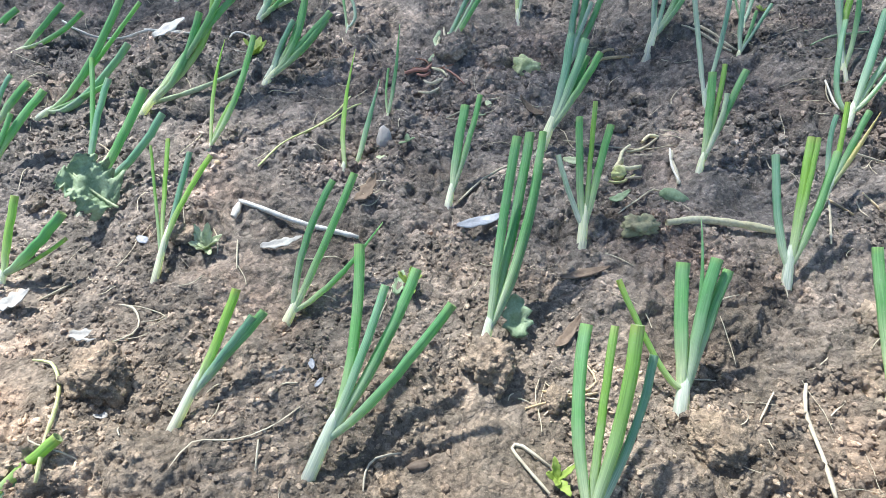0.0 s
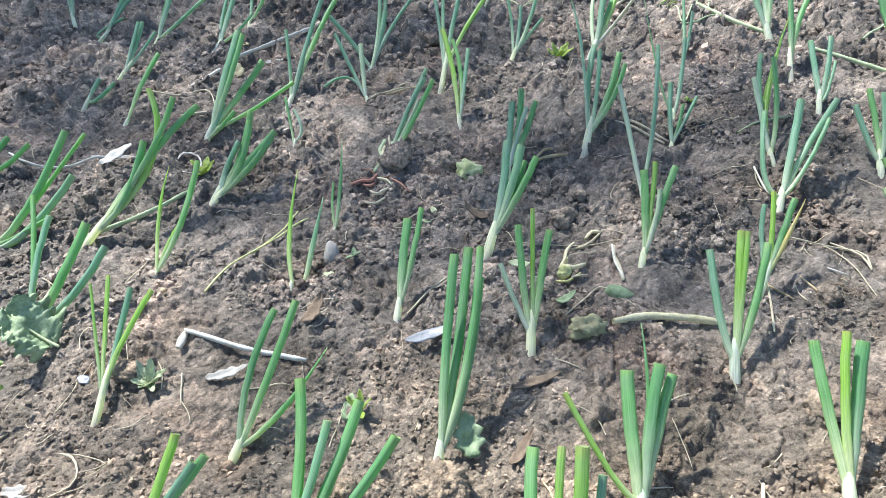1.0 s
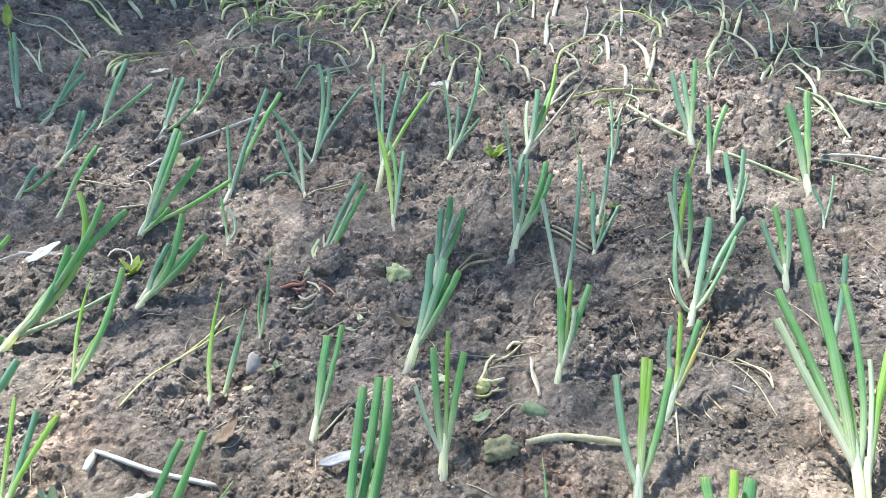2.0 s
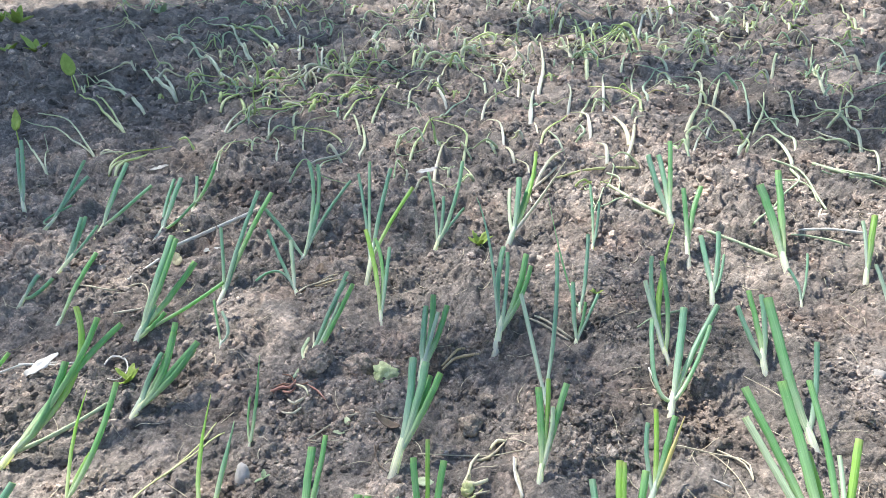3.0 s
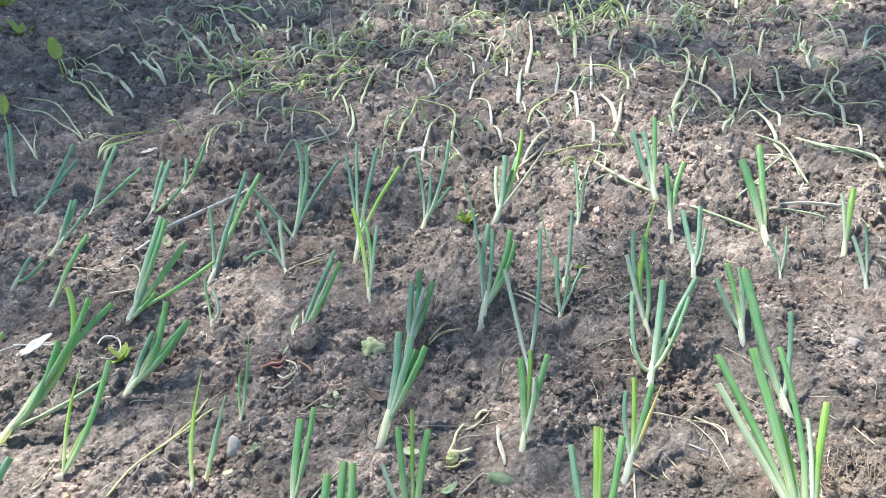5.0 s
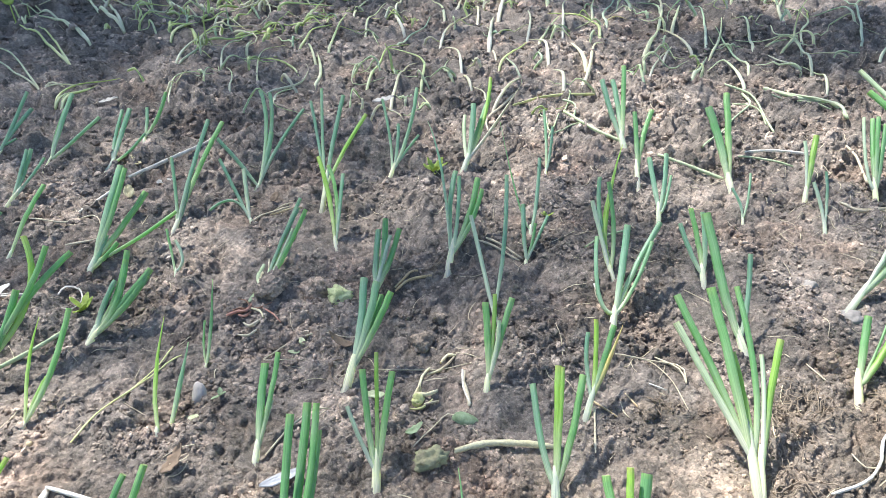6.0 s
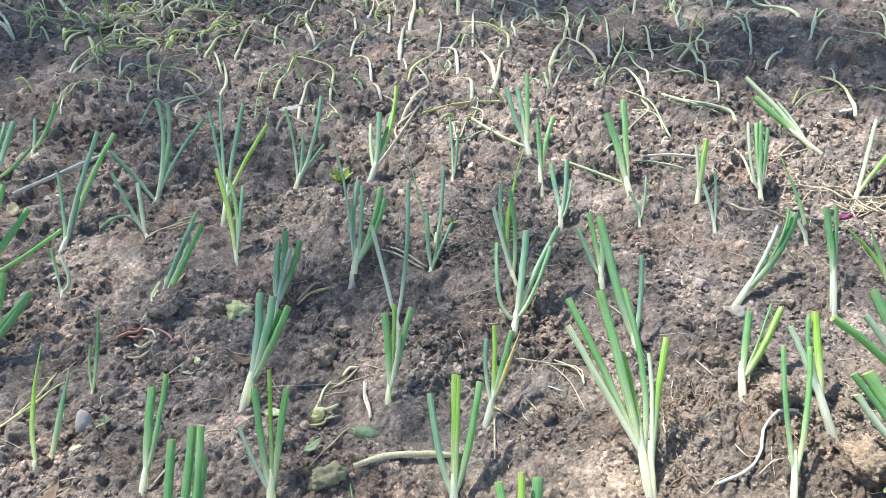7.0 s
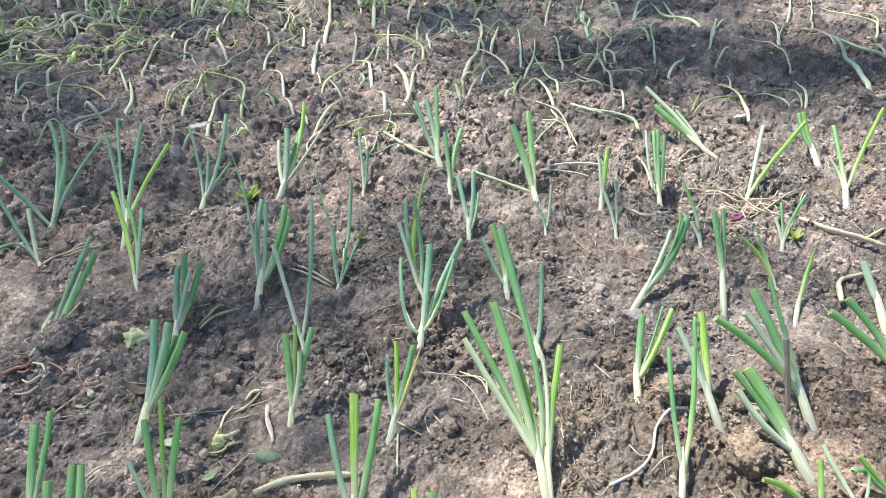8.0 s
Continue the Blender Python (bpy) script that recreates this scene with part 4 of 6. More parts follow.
spring_onion(-246, 362, (10, 37, 31), 6.7, [(-11, 93, 72, -1, 6, 5, 3.3, 'lime'), (2, 101, 73, 0, 4, 3, 5.2, 'lime'), (24, 88, 69, 0, -3, -2, 5.2, 'blue'), (45, 81, 71, -7, -3, -3, 5.2, 'lime')])
spring_onion(-252, 545, (3, 6, 5), 6.4, [(13, 90, 75, -4, 3, 3, 4.7, 'lime_point'), (39, 104, 71, 3, -9, -6, 6.4, 'green'), (21, 41, 29, 1, 5, 3, 5.3, 'lime')])
spring_onion(-126, 315, (12, 20, 17), 8.9, [(37, 86, 79, -7, 0, 0, 6.2, 'green'), (54, 90, 83, -2, -5, -5, 6.2, 'green'), (77, 62, 57, -2, -7, -7, 5.3, 'green_point')])
spring_onion(-106, 507, (2, 11, 9), 6.7, [(9, 98, 78, -6, -8, -6, 6.1, 'lime_point')])
spring_onion(-95, 519, (2, 5, 4), 5.1, [(23, 62, 60, -1, -4, -4, 5.7, 'blue_point')])
spring_onion(-71, 604, (1, 5, 4), 4.3, [(0, 43, 33, -2, -1, -1, 3.1, 'green'), (12, 75, 68, 1, -5, -5, 4.3, 'green_point')])
spring_onion(-494, 560, (9, 14, 12), 9.6, [(39, 49, 37, 0, 3, 2, 8.4, 'green'), (24, 49, 45, -2, 7, 6, 6.0, 'blue')])
spring_onion(-461, 482, (10, 17, 14), 9.4, [(53, 81, 57, -4, 0, 0, 8.3, 'green'), (28, 54, 48, -1, -2, -2, 5.5, 'green')])
spring_onion(-375, 355, (3, 13, 11), 8.6, [(13, 53, 53, -2, -4, -4, 7.6, 'lime'), (53, 44, 42, -3, -5, -5, 8.6, 'green'), (52, 34, 22, 0, -2, -2, 3.8, 'lime')])
spring_onion(-554, 741, (15, 7, 6), 7.8, [(59, 44, 43, -4, -4, -4, 7.1, 'green'), (84, 38, 35, 2, -5, -5, 6.4, 'green')])
spring_onion(-219, 666, (13, 15, 13), 8.5, [(26, 58, 40, -2, 0, 0, 5.9, 'blue'), (44, 76, 66, 7, -5, -4, 7.2, 'green'), (69, 61, 49, 4, -1, -1, 7.9, 'green')])
spring_onion(-264, 817, (7, 9, 8), 8.2, [(25, 42, 35, -2, -5, -4, 6.7, 'blue'), (40, 32, 27, 2, 0, 0, 6.7, 'green')])
spring_onion(-622, 787, (19, 3, 3), 8.2, [(42, 30, 21, -2, 0, 0, 8.2, 'green')])
spring_onion(-12, 755, (3, 13, 11), 5.6, [(49, 68, 69, 2, 4, 5, 6.4, 'blue'), (57, 67, 59, 3, 2, 2, 5.6, 'green')])
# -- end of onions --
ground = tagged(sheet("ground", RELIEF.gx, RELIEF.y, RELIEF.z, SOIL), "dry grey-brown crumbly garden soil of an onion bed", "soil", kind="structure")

# ---- dry leaves and stalks on the soil ----
# -- straws --
straw([(-196, 435), (-194, 454)], 5.9, 'white')
straw([(-194, 454), (-135, 429), (-78, 410)], 5.3, 'white')
straw([(196, 439), (227, 443), (261, 438), (295, 428)], 7.6, 'cream')
straw([(191, 730), (181, 730), (158, 707)], 3.8, 'amber')
straw([(-512, 795), (-480, 775), (-413, 775), (-347, 778)], 3.5, 'white')
straw([(-351, 556), (-353, 509)], 4.1, 'straw')
straw([(-190, 509), (-178, 534), (-155, 567), (-118, 615), (-102, 626)], 2.9, 'lime')
straw([(-155, 567), (-136, 604), (-118, 649)], 2.5, 'lime')
straw([(-351, 613), (-307, 648), (-255, 703)], 5.7, 'pale')
straw([(-237, 313), (-219, 319), (-245, 330), (-263, 333)], 1.1, 'straw')
straw([(-270, 273), (-261, 289), (-240, 302), (-240, 316), (-250, 329), (-261, 333)], 1.8, 'straw')
straw([(-310, 280), (-293, 276), (-275, 256), (-262, 231), (-254, 202), (-247, 175)], 2.9, 'lime')
straw([(60, 252), (82, 259), (113, 265)], 2.6, 'amber')
straw([(73, 247), (93, 268)], 2.0, 'straw')
straw([(108, 288), (113, 274), (97, 264), (73, 267)], 2.3, 'amber')
straw([(72, 188), (57, 207), (49, 219), (56, 221), (74, 207)], 3.0, 'straw')
straw([(265, 276), (257, 254), (254, 220), (251, 187)], 2.4, 'straw')
straw([(240, 269), (220, 242)], 1.2, 'straw')
straw([(-49, 188), (-49, 201), (-43, 211), (-26, 215)], 1.5, 'straw')
straw([(155, 451), (178, 477), (197, 493), (213, 483)], 2.2, 'straw')
straw([(222, 549), (219, 524), (223, 500)], 2.7, 'white')
straw([(173, 513), (190, 515)], 3.1, 'straw')
straw([(157, 514), (170, 510), (184, 519)], 3.1, 'lime')
straw([(193, 565), (206, 570), (221, 584)], 3.3, 'straw')
straw([(294, 779), (316, 757), (337, 733)], 3.3, 'straw')
straw([(428, 744), (462, 764), (506, 771)], 3.3, 'pale')
straw([(-182, 401), (-173, 365)], 1.5, 'straw')
straw([(-342, 346), (-322, 365)], 2.3, 'straw')
straw([(-173, 192), (-163, 210), (-137, 213), (-116, 223), (-96, 241)], 1.2, 'straw')
straw([(-121, 215), (-118, 193)], 1.8, 'straw')
straw([(-275, 1092), (-212, 1150), (-150, 1208)], 7.4, 'white')
straw([(-324, 980), (-307, 1012), (-293, 1046)], 6.7, 'white')
straw([(158, 700), (178, 720), (209, 724)], 4.2, 'amber')
straw([(70, 595), (73, 567), (85, 544), (95, 540)], 2.0, 'brown')
straw([(86, 592), (76, 592), (70, 577)], 2.1, 'brown')
straw([(280, 779), (310, 758), (332, 733)], 3.2, 'straw')
straw([(118, 578), (177, 571), (235, 562)], 1.6, 'straw')
straw([(9, 463), (38, 497), (55, 517), (73, 514)], 2.4, 'straw')
straw([(-396, 976), (-348, 959), (-299, 970), (-280, 939), (-274, 899), (-317, 891)], 2.8, 'straw')
straw([(-398, 777), (-352, 771), (-323, 773)], 3.7, 'white')
straw([(30, 601), (-7, 611), (52, 636)], 1.6, 'straw')
straw([(558, 565), (549, 608), (527, 639)], 1.7, 'straw')
straw([(445, 536), (465, 514), (463, 491)], 2.5, 'straw')
straw([(392, 489), (402, 457)], 2.8, 'amber')
straw([(655, 387), (635, 392), (608, 377), (594, 359), (572, 343), (550, 336), (525, 332)], 3.8, 'white')
straw([(571, 370), (574, 354), (586, 352)], 1.8, 'straw')
straw([(574, 334), (593, 342), (606, 342)], 1.9, 'straw')
straw([(976, 482), (1006, 516), (1030, 518), (1073, 514)], 7.1, 'straw')
straw([(1088, 675), (1110, 638), (1145, 604), (1166, 573)], 9.3, 'straw')
straw([(1145, 604), (1224, 624)], 5.9, 'lime')
straw([(884, 1054), (825, 980)], 3.4, 'straw')
straw([(716, 903), (682, 955), (647, 1006)], 6.6, 'pale')
straw([(596, 1050), (561, 1116), (533, 1201)], 7.0, 'pale')
straw([(448, 1279), (510, 1298), (563, 1289), (623, 1278)], 5.1, 'lime')
straw([(572, 1296), (564, 1267), (470, 1088)], 3.5, 'pale')
straw([(493, 1227), (481, 1110), (499, 1117), (565, 1149)], 3.2, 'pale')
straw([(552, 1270), (567, 1235), (539, 1158)], 4.7, 'pale')
straw([(779, 958), (827, 951), (874, 929)], 5.0, 'white')
straw([(764, 951), (801, 935), (835, 902)], 3.6, 'pale')
straw([(718, 989), (796, 1066), (849, 1121), (905, 1166), (922, 1226)], 4.7, 'pale')
straw([(901, 1267), (927, 1208), (905, 1104), (892, 1051)], 4.7, 'pale')
straw([(882, 1188), (908, 1133), (892, 1079)], 3.5, 'pale')
straw([(986, 1252), (1018, 1181), (1052, 1122), (1027, 1044)], 8.8, 'pale')
straw([(949, 1185), (1004, 1158), (1040, 1103)], 3.0, 'pale')
straw([(958, 814), (1016, 796), (1031, 757), (1067, 750)], 3.9, 'straw')
straw([(997, 802), (1045, 787), (1050, 765)], 3.2, 'straw')
straw([(950, 942), (944, 896), (915, 828)], 5.8, 'straw')
straw([(830, 775), (842, 744), (882, 740)], 5.1, 'straw')
straw([(1049, 735), (1056, 704), (1093, 712)], 3.0, 'straw')
straw([(1072, 748), (1063, 692), (1095, 701)], 3.0, 'straw')
straw([(1024, 714), (1093, 731), (1144, 746)], 3.1, 'straw')
straw([(1077, 942), (1026, 907), (1110, 932)], 3.4, 'straw')
straw([(1399, 844), (1469, 836)], 4.5, 'lime')
straw([(1197, 1163), (1096, 1004)], 2.3, 'pale')
straw([(376, 1180), (388, 1230), (468, 1327)], 4.5, 'straw')
straw([(450, 457), (449, 497), (440, 524), (434, 531)], 1.6, 'straw')
straw([(353, 489), (373, 460)], 2.4, 'amber')
straw([(350, 470), (333, 415)], 1.8, 'straw')
straw([(399, 542), (465, 520), (464, 492)], 2.1, 'straw')
straw([(422, 497), (437, 485)], 2.5, 'white')
straw([(411, 665), (415, 616), (427, 606)], 2.9, 'white')
straw([(598, 487), (603, 456)], 2.1, 'straw')
straw([(954, 718), (914, 725), (835, 750)], 2.9, 'straw')
straw([(770, 391), (730, 395)], 2.1, 'straw')
straw([(-21, 800), (-26, 765), (-20, 735), (-30, 703)], 4.2, 'pale')
straw([(-287, 769), (-285, 790), (-268, 787), (-258, 763), (-263, 741), (-278, 744)], 2.2, 'white')
# -- end of straws --

# ---- wilted young onions beyond the trimmed ones ----
# -- wilted --
wilted_onion([(-312, 1682), (-293, 1858), (-249, 1924), (-207, 1967)], 9.9, 'pale')
wilted_onion([(-311, 1690), (-269, 1758), (-248, 1833)], 10.0, 'pale')
wilted_onion([(-357, 1873), (-324, 1996), (-266, 2038), (-225, 2183)], 10.9, 'lime')
wilted_onion([(-229, 1893), (-233, 2002), (-212, 2008), (-163, 1929)], 11.1, 'straw')
wilted_onion([(-300, 2047), (-257, 2225)], 10.1, 'lime')
wilted_onion([(-191, 1614), (-194, 1741), (-162, 1851), (-105, 1904)], 8.3, 'pale')
wilted_onion([(-142, 1729), (-139, 1846)], 8.8, 'pale')
wilted_onion([(-98, 1536), (-104, 1676), (-92, 1739), (-42, 1774)], 8.0, 'pale')
wilted_onion([(-3, 1553), (-27, 1617), (-94, 1674)], 6.7, 'lime')
wilted_onion([(32, 1490), (49, 1560), (39, 1687)], 9.1, 'pale')
wilted_onion([(36, 1623), (16, 1737)], 8.4, 'pale')
wilted_onion([(-84, 1480), (-33, 1486), (5, 1514), (19, 1575)], 7.7, 'straw')
wilted_onion([(-51, 1390), (-43, 1444), (-7, 1481)], 7.4, 'pale')
wilted_onion([(-146, 1443), (-160, 1588), (-180, 1631)], 7.6, 'pale')
wilted_onion([(-277, 1438), (-275, 1521), (-254, 1552), (-217, 1563)], 6.2, 'pale')
wilted_onion([(-10, 1720), (24, 1832), (78, 1897)], 8.8, 'lime')
wilted_onion([(12, 1957), (43, 2145), (69, 2172)], 11.5, 'lime')
wilted_onion([(62, 1901), (66, 2013), (43, 2099)], 9.6, 'lime')
wilted_onion([(65, 1681), (85, 1817), (119, 1970)], 10.1, 'lime')
wilted_onion([(136, 1966), (165, 2080), (210, 2114), (280, 2102)], 9.9, 'pale')
wilted_onion([(197, 2207), (238, 2429)], 12.8, 'lime')
wilted_onion([(222, 2165), (281, 2335)], 10.8, 'lime')
wilted_onion([(162, 1798), (183, 1925), (240, 2029)], 9.2, 'pale')
wilted_onion([(270, 1797), (258, 1935), (287, 2080), (323, 2173), (322, 2261)], 10.8, 'straw')
wilted_onion([(234, 1641), (283, 1769), (329, 1834), (358, 1939)], 8.6, 'blue')
wilted_onion([(149, 1429), (178, 1532), (218, 1623), (271, 1654)], 8.9, 'lime')
wilted_onion([(269, 1404), (292, 1525), (263, 1572), (211, 1612)], 10.1, 'lime')
wilted_onion([(195, 1308), (216, 1415), (252, 1534), (280, 1540)], 9.5, 'straw')
wilted_onion([(220, 1467), (217, 1562)], 7.8, 'pale')
wilted_onion([(-15, 2265), (12, 2332), (58, 2481)], 11.2, 'pale')
wilted_onion([(-19, 2142), (-6, 2299)], 10.6, 'lime')
wilted_onion([(-186, 2387), (-201, 2743)], 13.6, 'straw')
wilted_onion([(-113, 2220), (-112, 2488), (-150, 2727)], 12.8, 'straw')
wilted_onion([(-345, 2392), (-385, 2523), (-478, 2826)], 11.6, 'pale')
wilted_onion([(-282, 2494), (-360, 2693)], 12.1, 'pale')
wilted_onion([(-384, 2192), (-487, 2393), (-596, 2626)], 12.5, 'blue')
wilted_onion([(-422, 2078), (-464, 2180), (-536, 2445)], 8.5, 'pale', -35)
wilted_onion([(362, 2198), (389, 2344), (424, 2392), (505, 2394)], 11.0, 'lime')
wilted_onion([(501, 2160), (495, 2213), (451, 2173), (384, 2229)], 9.1, 'straw')
wilted_onion([(436, 1960), (495, 2213)], 11.7, 'straw')
wilted_onion([(350, 1681), (390, 1819), (459, 1895), (482, 1936)], 10.2, 'straw')
wilted_onion([(474, 1825), (499, 1962), (477, 2050)], 11.0, 'straw')
wilted_onion([(390, 1873), (398, 1988), (377, 2025)], 9.6, 'pale')
wilted_onion([(372, 1470), (384, 1606), (356, 1635)], 10.5, 'straw')
wilted_onion([(377, 1364), (373, 1451)], 9.9, 'straw')
wilted_onion([(392, 1282), (397, 1327), (380, 1380)], 4.7, 'straw')
wilted_onion([(541, 1863), (591, 2032), (662, 2392)], 16.1, 'straw')
wilted_onion([(464, 1609), (499, 1766), (529, 1877)], 12.8, 'straw')
wilted_onion([(470, 1545), (472, 1607)], 8.2, 'straw')
wilted_onion([(454, 1451), (494, 1539), (571, 1651)], 7.8, 'lime')
wilted_onion([(489, 1373), (484, 1408), (488, 1541)], 7.5, 'pale')
wilted_onion([(403, 1265), (444, 1317), (489, 1373)], 8.2, 'straw')
wilted_onion([(575, 1462), (596, 1578), (592, 1646), (574, 1660)], 10.6, 'straw')
wilted_onion([(588, 1602), (645, 1730), (696, 1796)], 8.5, 'pale')
wilted_onion([(748, 1609), (775, 1698), (762, 1753), (711, 1792), (676, 1840)], 8.6, 'lime')
wilted_onion([(672, 1674), (746, 1928), (777, 1983)], 10.4, 'straw')
wilted_onion([(790, 1720), (849, 1774), (873, 1752)], 7.6, 'amber')
wilted_onion([(607, 1314), (654, 1407), (712, 1551), (748, 1587)], 12.2, 'straw')
wilted_onion([(648, 1408), (653, 1463), (655, 1552)], 11.6, 'straw')
wilted_onion([(565, 1307), (578, 1371), (564, 1391)], 12.1, 'straw')
wilted_onion([(583, 1696), (621, 1815), (626, 1870)], 8.9, 'straw')
wilted_onion([(695, 2072), (712, 2138), (772, 2449)], 12.4, 'straw')
wilted_onion([(712, 2138), (727, 2272), (695, 2257)], 10.9, 'straw')
wilted_onion([(796, 1693), (829, 1818), (924, 1976), (968, 1997)], 10.5, 'blue')
wilted_onion([(827, 2002), (894, 2161), (960, 2262)], 10.4, 'blue')
wilted_onion([(802, 1825), (836, 1935), (882, 2034)], 9.6, 'pale')
wilted_onion([(919, 1835), (929, 1942), (878, 2022)], 9.7, 'blue')
wilted_onion([(968, 1984), (980, 2078), (923, 2153)], 10.3, 'blue')
wilted_onion([(759, 2139), (880, 2165), (996, 2171)], 9.1, 'pale')
wilted_onion([(805, 1468), (864, 1559), (914, 1640)], 12.1, 'pale')
wilted_onion([(914, 1640), (1015, 1857), (1037, 2013)], 10.3, 'pale')
wilted_onion([(992, 1804), (1004, 1872), (956, 1922)], 9.6, 'blue')
wilted_onion([(947, 1496), (949, 1584), (919, 1653)], 8.2, 'straw')
wilted_onion([(958, 1653), (1064, 1844)], 11.9, 'pale')
wilted_onion([(982, 1509), (1067, 1703), (1108, 1821), (1080, 1870)], 8.3, 'blue')
wilted_onion([(828, 1267), (898, 1371), (967, 1471)], 13.2, 'pale')
wilted_onion([(974, 1469), (1042, 1561), (1098, 1669)], 9.5, 'pale')
wilted_onion([(940, 1243), (969, 1355), (971, 1410), (916, 1367)], 10.7, 'pale')
wilted_onion([(996, 1331), (1020, 1399), (1024, 1458), (1061, 1628)], 7.5, 'blue')
wilted_onion([(762, 1330), (808, 1409), (872, 1493)], 7.4, 'straw')
wilted_onion([(842, 1440), (902, 1528)], 7.9, 'straw')
wilted_onion([(1092, 1483), (1124, 1574), (1151, 1666), (1135, 1680)], 11.0, 'pale')
wilted_onion([(1231, 1861), (1316, 2005), (1412, 2130)], 9.9, 'pale')
wilted_onion([(1290, 1673), (1312, 1750), (1385, 1917), (1566, 2209)], 12.2, 'pale')
wilted_onion([(1327, 1775), (1406, 1878), (1469, 1894)], 8.0, 'pale')
wilted_onion([(1213, 1476), (1256, 1556), (1312, 1615), (1369, 1735), (1334, 1773)], 9.6, 'pale')
wilted_onion([(1119, 1286), (1173, 1423), (1185, 1550), (1209, 1616)], 11.1, 'pale')
wilted_onion([(1179, 1422), (1193, 1503), (1167, 1531)], 6.7, 'pale')
wilted_onion([(1107, 1480), (1182, 1484)], 5.5, 'pale')
wilted_onion([(1064, 1156), (1120, 1269), (1110, 1323)], 9.1, 'pale')
wilted_onion([(1110, 1323), (1073, 1349), (1088, 1422)], 5.0, 'straw')
wilted_onion([(1259, 1356), (1211, 1375), (1173, 1423)], 5.2, 'straw')
wilted_onion([(1331, 1427), (1423, 1588), (1502, 1759), (1489, 1856)], 10.8, 'blue')
wilted_onion([(1408, 1567), (1422, 1666), (1345, 1659)], 10.2, 'blue')
wilted_onion([(1496, 1702), (1570, 1741)], 9.3, 'blue')
wilted_onion([(1523, 1814), (1594, 1893), (1694, 1971), (1708, 1931)], 9.8, 'blue')
wilted_onion([(1635, 1631), (1646, 1756), (1618, 1777), (1682, 1965)], 13.6, 'blue')
wilted_onion([(1645, 1770), (1745, 2005)], 12.6, 'blue')
wilted_onion([(1511, 1805), (1630, 1955), (1735, 2008)], 10.7, 'blue')
wilted_onion([(1557, 1492), (1657, 1606), (1808, 1713), (1863, 1726)], 11.1, 'blue')
wilted_onion([(1596, 1536), (1762, 1725)], 9.8, 'blue')
wilted_onion([(1774, 1460), (1867, 1580), (1927, 1695)], 13.0, 'pale')
wilted_onion([(1875, 1675), (1927, 1695)], 9.0, 'pale')
wilted_onion([(1810, 1506), (1941, 1624)], 8.3, 'pale')
wilted_onion([(1642, 1273), (1692, 1377), (1728, 1472), (1685, 1540)], 10.3, 'pale')
wilted_onion([(1476, 1365), (1553, 1416), (1645, 1468)], 8.9, 'blue')
wilted_onion([(1627, 1380), (1561, 1414)], 7.7, 'blue')
wilted_onion([(1274, 1292), (1318, 1342), (1402, 1410), (1439, 1448)], 11.1, 'pale')
wilted_onion([(1483, 1061), (1545, 1134), (1584, 1203)], 10.3, 'pale')
wilted_onion([(1919, 1393), (1919, 1476), (1944, 1591)], 9.7, 'amber')
wilted_onion([(1973, 1274), (1940, 1334), (1941, 1414), (1999, 1545)], 10.8, 'blue')
wilted_onion([(1723, 1102), (1808, 1248), (1911, 1395), (1959, 1495)], 17.8, 'blue')
wilted_onion([(1911, 1395), (1914, 1449), (1847, 1467)], 11.3, 'amber')
wilted_onion([(2132, 1448), (2232, 1547), (2205, 1622), (2228, 1762)], 11.9, 'pale')
wilted_onion([(2162, 1470), (2290, 1599), (2294, 1670)], 10.4, 'pale')
wilted_onion([(1990, 1294), (2056, 1410)], 9.4, 'blue')
wilted_onion([(1981, 1550), (2317, 1903)], 10.4, 'pale')
wilted_onion([(2036, 1701), (2239, 1923)], 13.0, 'pale')
wilted_onion([(1310, 1045), (1332, 1089), (1385, 1181), (1364, 1226)], 11.1, 'pale')
wilted_onion([(1402, 1215), (1441, 1286)], 8.2, 'pale')
wilted_onion([(1451, 1071), (1438, 1146), (1399, 1139)], 7.7, 'pale')
wilted_onion([(1476, 1063), (1518, 1142), (1485, 1171)], 7.7, 'pale')
wilted_onion([(1237, 1134), (1297, 1151), (1360, 1151)], 6.4, 'lime')
wilted_onion([(1230, 1135), (1288, 1190)], 6.4, 'lime')
wilted_onion([(1034, 1051), (1040, 1125), (1018, 1181), (986, 1252)], 9.3, 'pale')
wilted_onion([(-592, 1582), (-742, 1815), (-873, 1915)], 8.1, 'pale', -35)
wilted_onion([(-639, 1443), (-734, 1594), (-829, 1748)], 7.4, 'pale', 40)
wilted_onion([(-561, 1709), (-717, 1952), (-844, 2120)], 11.5, 'lime', 40)
wilted_onion([(-557, 1865), (-606, 1952), (-725, 2120), (-831, 2177)], 9.4, 'pale', 40)
wilted_onion([(-660, 2046), (-767, 2192), (-960, 2449)], 8.4, 'pale', -35)
wilted_onion([(-795, 2079), (-887, 2254), (-950, 2373)], 10.2, 'lime', 40)
wilted_onion([(-505, 1991), (-606, 2150), (-764, 2471)], 13.2, 'pale', 40)
wilted_onion([(-429, 2268), (-640, 2692), (-842, 2954)], 16.8, 'blue', 40)
wilted_onion([(-359, 2413), (-454, 2731), (-566, 3095), (-692, 3225)], 15.8, 'pale')
wilted_onion([(-277, 2539), (-370, 2755), (-619, 3175)], 14.5, 'lime')
wilted_onion([(-278, 2726), (-370, 2914), (-584, 3188)], 15.5, 'lime')
wilted_onion([(-285, 2886), (-360, 3217), (-496, 3726)], 14.0, 'pale')
wilted_onion([(-267, 3056), (-438, 3619)], 14.8, 'blue')
wilted_onion([(-514, 1449), (-516, 1548), (-484, 1595), (-427, 1632)], 11.2, 'lime', -35)
